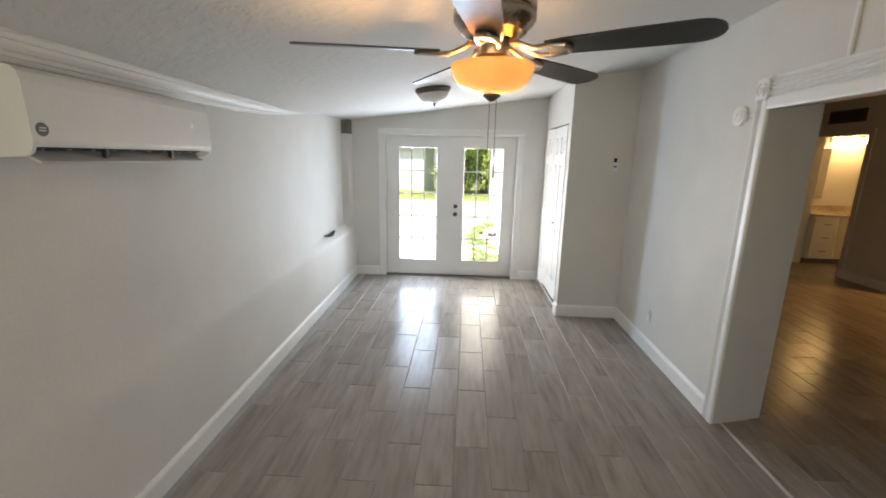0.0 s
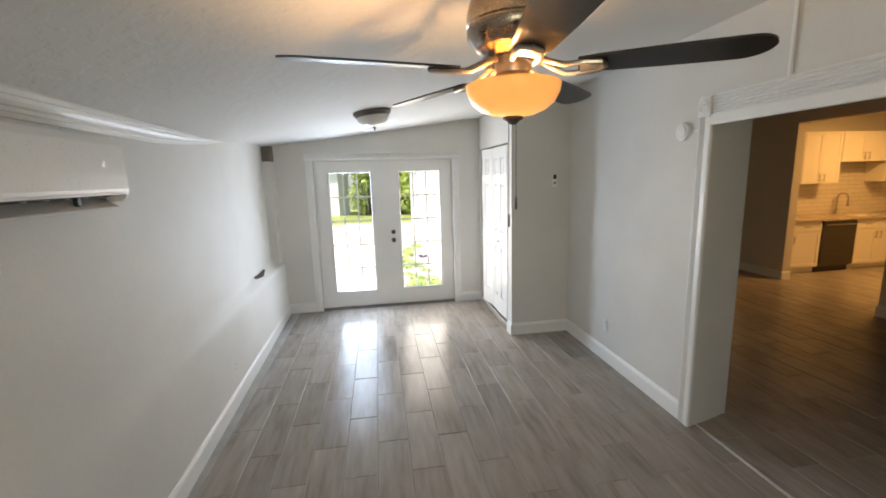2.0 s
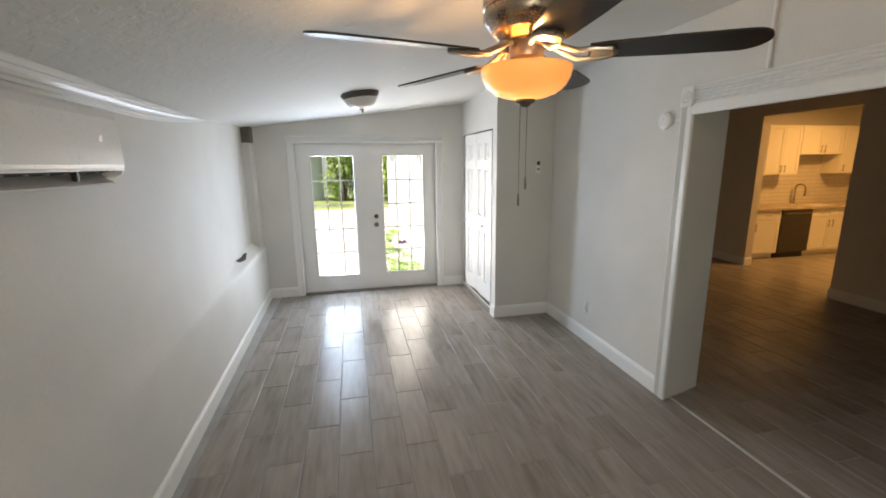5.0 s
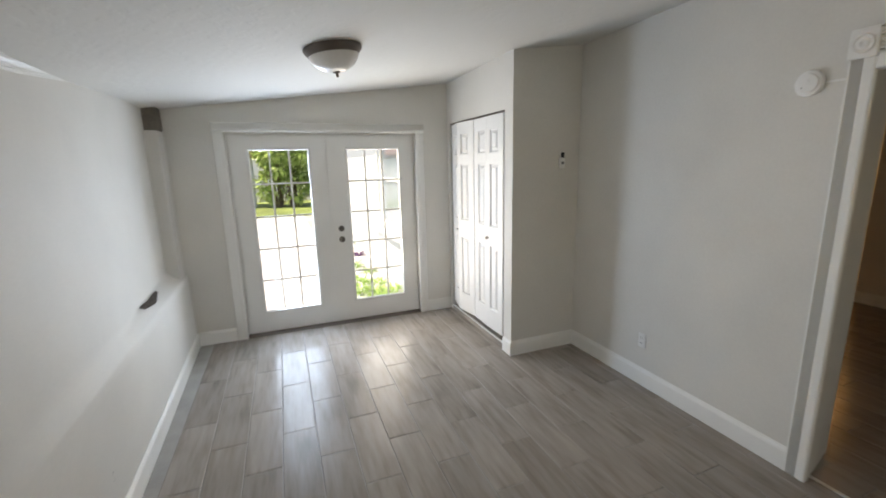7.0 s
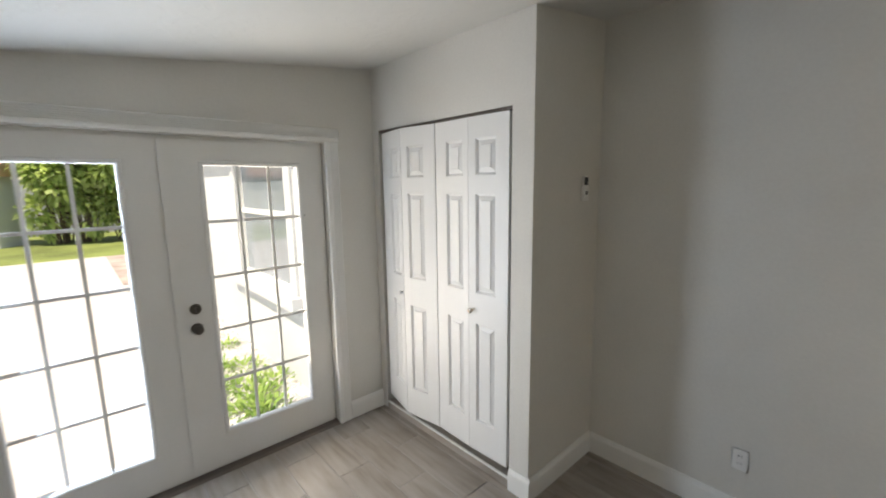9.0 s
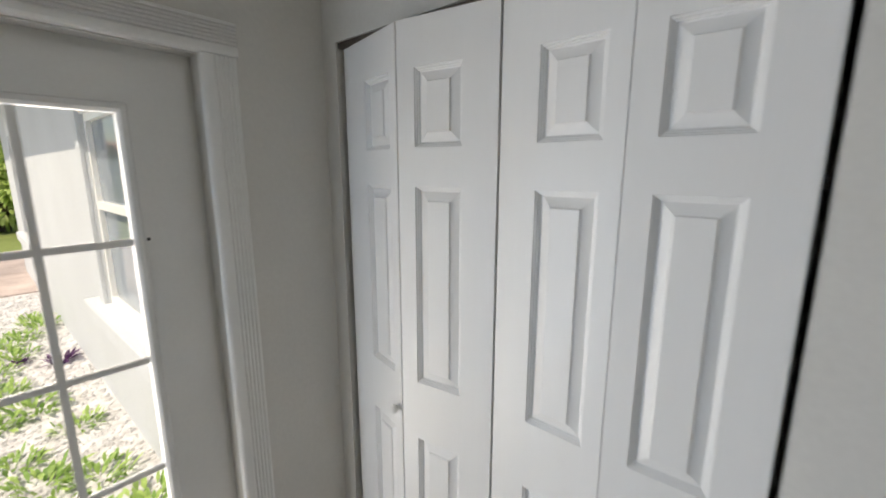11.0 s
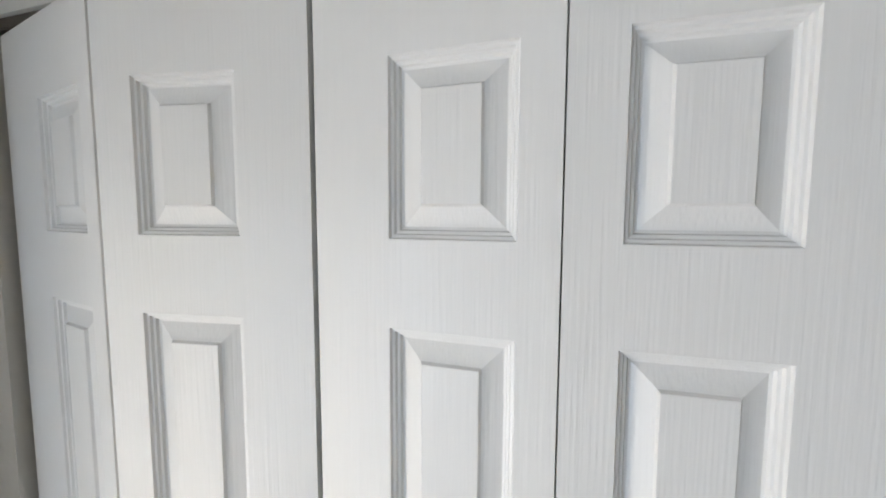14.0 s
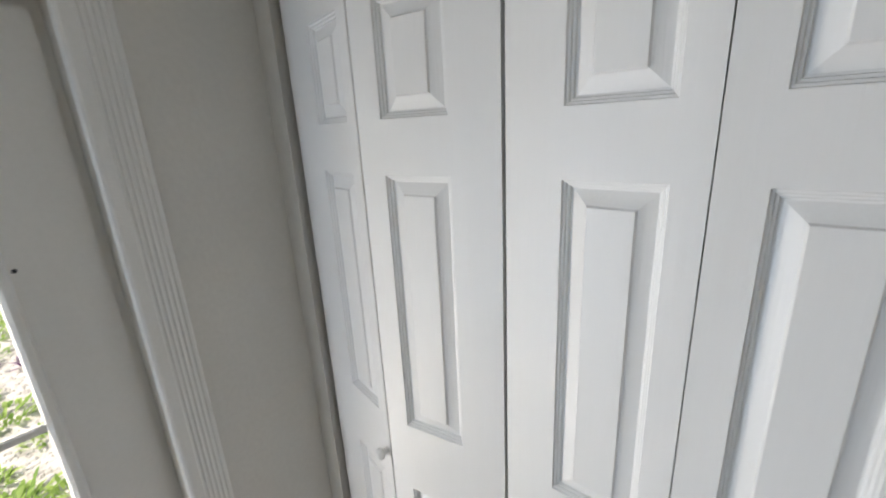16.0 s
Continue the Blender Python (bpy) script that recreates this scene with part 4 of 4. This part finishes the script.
YB, YK = 6.1, 6.718
cabinet("base_cabinet", "cream shaker base cabinet with one drawer and door", 6.43, 7.05, 0, 0.88, YB, YK, [(0.01, 0.61, 0.71, 0.87, (0.31, 0.79, False)), (0.01, 0.61, 0.11, 0.7, (0.07, 0.58, True))], 0.1)
cabinet("base_cabinet", "cream shaker sink cabinet with two doors", 7.73, 8.62, 0, 0.88, YB, YK, [(0.01, 0.445, 0.71, 0.87, (0.22, 0.79, False)), (0.445, 0.88, 0.71, 0.87, (0.66, 0.79, False)), (0.01, 0.445, 0.11, 0.7, (0.4, 0.6, True)), (0.445, 0.88, 0.11, 0.7, (0.49, 0.6, True))], 0.1)
cabinet("base_cabinet", "cream shaker base cabinet at the kitchen's end", 8.62, 9.39, 0, 0.88, YB, YK, [(0.01, 0.76, 0.71, 0.87, (0.38, 0.79, False)), (0.01, 0.76, 0.11, 0.7, (0.07, 0.6, True))], 0.1)
YU = 6.38
cabinet("wall_cabinet", "narrow cream shaker wall cabinet", 6.44, 6.86, 1.48, 2.34, YU, YK, [(0.005, 0.415, 1.485, 2.335, (0.36, 1.58, True))])
cabinet("wall_cabinet", "cream shaker wall cabinet with two doors", 6.86, 7.61, 1.48, 2.34, YU, YK, [(0.005, 0.375, 1.485, 2.335, (0.33, 1.58, True)), (0.375, 0.745, 1.485, 2.335, (0.42, 1.58, True))])
cabinet("wall_cabinet", "short cream shaker wall cabinet over the sink", 7.61, 8.58, 1.83, 2.34, YU, YK, [(0.005, 0.485, 1.835, 2.335, (0.44, 1.93, True)), (0.485, 0.965, 1.835, 2.335, (0.53, 1.93, True))])
cabinet("wall_cabinet", "cream shaker wall cabinet beside the sink", 8.58, 9.1, 1.48, 2.34, YU, YK, [(0.005, 0.515, 1.485, 2.335, (0.06, 1.58, True))])
dish = thing("dishwasher", "black stainless dishwasher under the worktop", "dishwasher", pose(7.05, YB, 0))
part("body", boxes(((0.006, 0.02, 0.1), (0.674, 0.6, 0.87))), STEEL, dish)
part("door", boxes(((0.008, -0.012, 0.115), (0.672, 0.019, 0.79)), bevel=0.005), STEEL, dish, "dark brushed steel door")
part("control_panel", boxes(((0.008, -0.014, 0.797), (0.672, 0.019, 0.872)), bevel=0.006), STEEL, dish)
part("toe_kick", boxes(((0.008, 0.06, 0.0), (0.672, 0.09, 0.105))), SLOT, dish)
part("handle", boxes(((0.06, -0.03, 0.8), (0.62, -0.0145, 0.816)), bevel=0.004), NICKEL, dish, "bright steel pocket handle")
top = thing("worktop", "speckled tan stone worktop over the base cabinets", "worktop", pose(6.41, 6.06, 0.882))
part("slab", boxes(((0, 0, 0), (1.47, 0.655, 0.036)), ((1.47, 0, 0), (2.13, 0.1, 0.036)), ((1.47, 0.5, 0), (2.13, 0.655, 0.036)), ((2.13, 0, 0), (2.985, 0.655, 0.036))), COUNTER, top)
sink = thing("kitchen_sink", "undermount steel kitchen sink set in the worktop", "sink", pose(7.88, 6.16, 0.7))
part("basin", boxes(((0, 0, 0), (0.66, 0.4, 0.01)), ((0, 0, 0.01), (0.01, 0.4, 0.2)), ((0.65, 0, 0.01), (0.66, 0.4, 0.2)), ((0.01, 0, 0.01), (0.65, 0.01, 0.2)), ((0.01, 0.39, 0.01), (0.65, 0.4, 0.2))), STRIP, sink)
faucet = thing("kitchen_faucet", "brushed nickel gooseneck faucet behind the sink", "faucet", pose(7.96, 6.63, 0.918))
pts = [(0, 0, 0.0), (0, 0, 0.28)] + [(0, -0.09 + 0.09 * math.cos(a), 0.28 + 0.09 * math.sin(a)) for a in [math.pi * k / 10 for k in range(1, 11)]] + [(0, -0.18, 0.22)]
part("spout", tube(pts, 0.013, 12), NICKEL, faucet, "", True)
part("base", lathe([(0.028, 0), (0.028, 0.012), (0.018, 0.03), (0.018, 0.09), (0.013, 0.1)], 24), NICKEL, faucet, "", True)
part("spray_head", lathe([(0.015, 0.23), (0.02, 0.2), (0.021, 0.15), (0.0, 0.148)], 20, None, (0, -0.18, 0)), NICKEL, faucet, "", True)
part("lever", tube([(0.016, 0, 0.06), (0.05, 0, 0.075), (0.09, 0, 0.11)], 0.006, 8), NICKEL, faucet, "", True)
structure("backsplash", boxes(((6.25, 6.708, 0.919), (9.395, 6.719, 1.82))), BACKSPLASH, "cream subway tile backsplash")

# bathroom vanity, mirror and its lights
VX, VY = 6.25, 7.68
van = thing("bathroom_vanity", "cream bathroom vanity with three drawers", "vanity", pose(VX, VY, 0))
part("body", boxes(((0.0, 0.02, 0.1), (1.25, 0.59, 0.86))), CABINET, van)
part("toe_kick", boxes(((0.0, 0.07, 0.0), (1.25, 0.59, 0.1))), BRONZE, van, "dark toe kick")
for u0, u1 in ((0.02, 0.44),):
    for w0, w1 in ((0.12, 0.36), (0.365, 0.6), (0.605, 0.84)):
        d = part("drawer_front", boxes(((u0, 0, w0), (u1, 0.019, w1)), bevel=0.003), CABINET, van)
        part("handle", transform(bar_pull(0.12, False), pose((u0 + u1) / 2, 0, (w0 + w1) / 2)), BRONZE, d, "dark bar handle", True)
for u0, u1 in ((0.45, 0.84), (0.845, 1.235)):
    part("door", boxes(((u0, 0, 0.12), (u1, 0.019, 0.84)), bevel=0.003), CABINET, van)
vtop = thing("stone_worktop", "tan stone vanity top with a backsplash", "worktop", pose(VX - 0.005, VY - 0.02, 0.862))
part("slab", boxes(((0, 0, 0), (1.27, 0.615, 0.035)), bevel=0.004), COUNTER, vtop)
part("upstand", boxes(((0, 0.592, 0.0352), (1.27, 0.615, 0.14))), COUNTER, vtop)
mir = thing("mirror", "frameless mirror on the bathroom wall", "mirror", pose(6.36, 8.278, 1.14))
part("sheet", boxes(((0, -0.012, 0), (0.42, 0, 0.9)), bevel=0.003), MIRROR, mir)
bar = thing("vanity_light", "lit three-globe light bar above the mirror", "wall light", pose(7.05, 8.278, 2.2))
part("plate", boxes(((-0.32, -0.03, -0.05), (0.32, 0, 0.05)), bevel=0.006), NICKEL, bar)
for x in (-0.22, 0.0, 0.22):
    part("globe", lathe([(0, 0.06), (0.035, 0.05), (0.058, 0.02), (0.06, -0.01), (0.045, -0.045), (0.0, -0.06)], 24, None, (x, -0.1, -0.01)), BULB, bar, "glowing glass globe", True)
    part("arm", tube([(x, -0.03, 0.0), (x, -0.08, 0.03), (x, -0.1, 0.045)], 0.008, 8), NICKEL, bar)

# Outdoors: ground, patio, planting bed, wing of the house, hedge, far wall
bm = boxes(((-300, -300, -0.6), (300, 300, -0.13)))
structure("ground", bm, LAWN, "green and yellowing lawn")
structure("house_base", boxes(((-1.9, -2.4, -0.6), (9.6, 6.2, -0.101)), ((2.11, 6.2, -0.6), (9.6, 9.2, -0.101))), CONCRETE, "concrete footing of the house")
structure("patio", boxes(((-9, 6.2, -0.5), (0.12, 18.2, -0.1))), CONCRETE, "sun-bleached concrete patio")
structure("patio_path", boxes(((0.1201, 13.5, -0.5), (7, 18.2, -0.104))), PAVER, "reddish brick paving at the patio's end")
structure("gravel_bed", boxes(((0.1201, 6.2, -0.5), (0.96, 13.4999, -0.125))), PEBBLE, "bed of white gravel along the house")
rng = random.Random(4)
verts, faces = [], []
for _ in range(3200):
    x, y = rng.uniform(0.13, 0.94), 6.22 + 7.2 * rng.random() ** 1.5
    r, h = rng.uniform(0.014, 0.036), rng.uniform(0.008, 0.02)
    a0, n = rng.uniform(0, 6.28), len(verts)
    for k in range(5):
        a = a0 + k * 1.2566
        verts.append((x + r * math.cos(a) * rng.uniform(0.8, 1.15), y + 0.7 * r * math.sin(a), -0.127))
    for k in range(5):
        a = a0 + k * 1.2566
        verts.append((x + 0.55 * r * math.cos(a), y + 0.4 * r * math.sin(a), -0.125 + h))
    faces += [[n + k, n + (k + 1) % 5, n + 5 + (k + 1) % 5, n + 5 + k] for k in range(5)]
    faces.append([n + 5, n + 6, n + 7, n + 8, n + 9])
me = bpy.data.meshes.new("gravel")
me.from_pydata(verts, [], faces)
me.materials.append(PEBBLE)
tagged(new("gravel", me), "loose white pebbles in the planting bed", "gravel", "", "stuff")


def leaf_into(bm, p, direction, length, width, droop):
    """One bent leaf of four faces."""
    d = direction.normalized()
    side = d.cross(Vector((0, 0, 1)))
    side = side.normalized() if side.length > 1e-3 else Vector((1, 0, 0))
    up = side.cross(d)
    rows = []
    for s, w in ((0.0, 0.15), (0.4, 1.0), (0.75, 0.7), (1.0, 0.05)):
        c = p + d * length * s - Vector((0, 0, droop * length * s * s))
        rows.append((bm.verts.new(c - side * width * w * 0.5 + up * width * 0.12 * w), bm.verts.new(c + side * width * w * 0.5 + up * width * 0.12 * w)))
    for a, b in zip(rows, rows[1:]):
        bm.faces.new((a[0], a[1], b[1], b[0]))


def clump(seed, n, height, spread, length, width):
    r = random.Random(seed)
    bm = bmesh.new()
    for _ in range(n):
        a, q = r.uniform(0, 6.283), math.sqrt(r.random())
        p = Vector((math.cos(a) * q * spread * 0.6, math.sin(a) * q * spread * 0.6, r.uniform(0, height * 0.5)))
        d = Vector((math.cos(a) * r.uniform(0.2, 1.0), math.sin(a) * r.uniform(0.2, 1.0), r.uniform(0.35, 1.3)))
        leaf_into(bm, p, d, length * r.uniform(0.6, 1.2), width * r.uniform(0.7, 1.2), r.uniform(0.1, 0.6))
    return bm


plants = []
for seed in range(3):
    root = thing("ground_plant", "low leafy green plant in the gravel bed", "plant", pose(0.4 + 0.2 * seed, 6.9 + 0.2 * seed, -0.128), "bed plants")
    part("leaves", clump(seed + 20, 75, 0.1, 0.3, 0.11, 0.03), GREENLEAF, root)
    plants.append(root)
rng = random.Random(9)
for k in range(19):
    y = 6.75 + 6.6 * (k / 22) ** 1.25 + rng.uniform(-0.1, 0.1)
    x = rng.uniform(0.28, 0.78)
    s = rng.uniform(0.7, 1.15)
    copy_thing(plants[k % 3], pose(x, y, -0.128, 0, 0, rng.uniform(0, 360)) @ Matrix.Scale(s, 4))
pp = thing("purple_plant", "small purple-leaved plant in the gravel bed", "plant", pose(0.78, 10.05, -0.128) @ Matrix.Scale(0.85, 4), "purple bed plants")
part("leaves", clump(77, 40, 0.12, 0.16, 0.16, 0.04), PURPLELEAF, pp)
copy_thing(pp, pose(0.5, 10.3, -0.128, 0, 0, 140) @ Matrix.Scale(0.6, 4))

# wing of the house beside the patio
WX = 0.96
wing = thing("house_wing", "white stucco wing of the house with two windows", "house", pose(WX, 6.2, 0))
Y1A, Y1B, Y2A, Y2B, ZA, ZB, END = 0.9, 2.35, 6.5, 7.7, 0.76, 2.1, 9.2
part("wall", boxes(((0, 0.002, -0.3), (0.2, Y1A, 2.9)), ((0, Y1B, -0.3), (0.2, Y2A, 2.9)), ((0, Y2B, -0.3), (0.2, END, 2.9)), ((0, Y1A, -0.3), (0.2, Y1B, ZA)), ((0, Y1A, ZB), (0.2, Y1B, 2.9)), ((0, Y2A, -0.3), (0.2, Y2B, ZA)), ((0, Y2A, ZB), (0.2, Y2B, 2.9)), ((0.2, END - 0.2, -0.3), (1.1, END, 2.9)), ((0.9, 0.002, -0.3), (1.1, END - 0.2, 2.9))), STUCCO, wing, "white stucco wall")
part("roof", boxes(((-0.6, -0.0, 2.9), (1.2, END + 0.3, 3.05))), ROOF, wing, "grey shingle roof")
for a, b in ((Y1A, Y1B), (Y2A, Y2B)):
    win = part("window", boxes(((0.02, a, ZA), (0.075, a + 0.045, ZB)), ((0.02, b - 0.045, ZA), (0.075, b, ZB)), ((0.02, a + 0.045, ZA), (0.075, b - 0.045, ZA + 0.05)), ((0.02, a + 0.045, ZB - 0.05), (0.075, b - 0.045, ZB)), ((0.015, a + 0.045, 1.46), (0.07, b - 0.045, 1.51))), TRIM, wing, "white sash window")
    part("pane", boxes(((0.05, a + 0.045, ZA + 0.05), (0.056, b - 0.045, 1.46))), WINGGLASS, win)
    part("pane", boxes(((0.05, a + 0.045, 1.51), (0.056, b - 0.045, ZB - 0.05))), WINGGLASS, win)
    part("sill", boxes(((-0.1, a - 0.2, ZA - 0.13), (0.02, b + 0.3, ZA - 0.002)), bevel=0.008), STUCCO, win)
    for y in (a - 0.14, b):
        part("surround", boxes(((-0.025, y + 0.001, ZA), (-0.0005, y + 0.139, ZB + 0.12)), bevel=0.004), STUCCO, win, "raised plaster window surround")

# neighbouring white wall and the hedge
structure("garden_wall", boxes(((-16, 27.0, -0.3), (14, 27.25, 2.2))), STUCCO, "white garden wall behind the hedge")
nb = thing("neighbour_house", "white neighbouring house behind the garden", "house", pose(-6.4, 26.05, -0.13, 0, 0, -35))
part("wall", boxes(((0, 0, -0.1), (5.0, 0.9, 2.35))), STUCCO, nb)
part("roof", extrude([(-0.3, 2.35), (-0.3, 2.45), (0.45, 2.85), (1.2, 2.45), (1.2, 2.35)], "x", -0.3, 5.2), TERRACOTTA, nb, "pale reddish tiled roof")


def shrub(name, label, m, seed, width, depth, height, leaves, leaf):
    """A dense bush: a few stems and many leaves in uneven lobes."""
    r = random.Random(seed)
    root = thing(name, label, "hedge", m, "garden hedge")
    bm = bmesh.new()
    lobes = []
    for _ in range(22):
        c = Vector((r.uniform(-0.42, 0.42) * width, r.uniform(-0.3, 0.3) * depth, r.uniform(0.25, 0.95) * height))
        lobes.append((c, r.uniform(0.35, 0.6)))
        tube([(c.x * 0.3, c.y * 0.3, 0), (c.x * 0.6, c.y * 0.6, c.z * 0.5), tuple(c)], 0.025, 6, bm)
    part("stems", bm, WOOD, root)
    bm = bmesh.new()
    for _ in range(leaves):
        c, q = r.choice(lobes)
        n = Vector((r.gauss(0, 1), r.gauss(0, 1), r.gauss(0, 1))).normalized()
        p = c + n * q * (0.55 + 0.5 * r.random())
        if p.z < 0.03:
            continue
        leaf_into(bm, p, n + Vector((0, 0, r.uniform(-0.6, 0.5))), leaf * r.uniform(0.6, 1.3), leaf * 0.5, r.uniform(0, 0.5))
    part("crown", bm, LEAF, root)
    return root


bush = shrub("hedge_bush", "tall leafy green hedge bush on the lawn", pose(-0.1, 23.2, -0.13), 3, 1.9, 1.3, 3.3, 3400, 0.26)
rng = random.Random(12)
for x in (-0.7, 1.0, 2.1, 3.3, 4.6):
    copy_thing(bush, pose(x, 23.2 + rng.uniform(-0.3, 0.5), -0.13, 0, 0, rng.uniform(0, 360)) @ Matrix.Scale(rng.uniform(0.9, 1.15), 4))
copy_thing(bush, pose(1.6, 21.2, -0.13, 0, 0, 80) @ Matrix.Scale(0.75, 4))
copy_thing(bush, pose(-6.5, 22.5, -0.13, 0, 0, 130) @ Matrix.Scale(0.8, 4))

# Floors last: slab, joined hall tiles, then each tile of the room
floor = structure("floor", boxes(((-1.8, Y_S - 0.1, -0.1), (2.24, Y_N + 0.04, -0.0035))), GROUT, "grey wood-look plank tile floor")
hall_floor = structure("floor_hall", boxes(((2.2401, 0.0, -0.1), (9.5, 9.1, -0.0035))), GROUT, "grey wood-look plank tile floor in warm light")
TW, TL, GAP, CH = 0.2083, 0.636, 0.0035, 0.003


def tile_into(verts, faces, x0, x1, y0, y1):
    n = len(verts)
    verts += [(x0, y0, -0.006), (x1, y0, -0.006), (x1, y1, -0.006), (x0, y1, -0.006), (x0, y0, -CH), (x1, y0, -CH), (x1, y1, -CH), (x0, y1, -CH), (x0 + CH, y0 + CH, 0), (x1 - CH, y0 + CH, 0), (x1 - CH, y1 - CH, 0), (x0 + CH, y1 - CH, 0)]
    for k in range(4):
        j = (k + 1) % 4
        faces += [[n + k, n + j, n + 4 + j, n + 4 + k], [n + 4 + k, n + 4 + j, n + 8 + j, n + 8 + k]]
    faces.append([n + 8, n + 9, n + 10, n + 11])


shared = {}


def tile_piece(parent, xa, xb, ya, yb):
    w, h = round(xb - xa - GAP, 4), round(yb - ya - GAP, 4)
    if (w, h) not in shared:
        vs, fs = [], []
        tile_into(vs, fs, -w / 2, w / 2, -h / 2, h / 2)
        me = bpy.data.meshes.new("tile")
        me.from_pydata(vs, [], fs)
        me.materials.append(TILE)
        shared[(w, h)] = me
    t = new("tile", shared[(w, h)])
    t.parent = parent
    t.location = ((xa + xb) / 2, (ya + yb) / 2, rng.uniform(-0.0006, 0.0004))
    t.rotation_euler = (rng.uniform(-0.0035, 0.0035), rng.uniform(-0.004, 0.004), 0)


verts, faces = [], []
for i in range(36):
    x0 = 1.937 + i * TW
    if x0 > 9.4:
        break
    for k in range(18):
        y0 = -0.75 + 0.318 * (i % 2) + k * TL + 0.11
        a, b = max(y0, 0.62 if x0 < 2.1 else 0.21), min(y0 + TL, 2.74 if x0 < 2.1 else 8.99)
        if b - a < 0.03:
            continue
        if x0 < 5.6 and 1.2 < y0 < 7.6:
            tile_piece(hall_floor, x0, x0 + TW, a, b)
        else:
            tile_into(verts, faces, x0 + GAP / 2, x0 + TW - GAP / 2, a + GAP / 2, b - GAP / 2)
me = bpy.data.meshes.new("far_tiles")
me.from_pydata(verts, [], faces)
me.materials.append(TILE)
ht = new("far_tiles", me)
ht.parent = hall_floor
tagged(ht, "grey wood-look plank tiles", "", "", "stuff")

for i in range(-4, 13):
    x0 = -0.51 + i * TW
    xa, xb = max(x0, X_W + 0.002), min(x0 + TW, 1.915)
    if xb - xa < 0.02:
        continue
    for k in range(-8, 7):
        y0 = 2.645 + k * TL + (0.318 if i % 2 else 0.0)
        ya, yb = max(y0, Y_S), min(y0 + TL, Y_N - 0.002)
        if yb - ya < 0.03 or (xa > 1.85 and (yb > 2.74 or ya < 0.55)):
            continue
        tile_piece(floor, xa, xb, ya, yb)
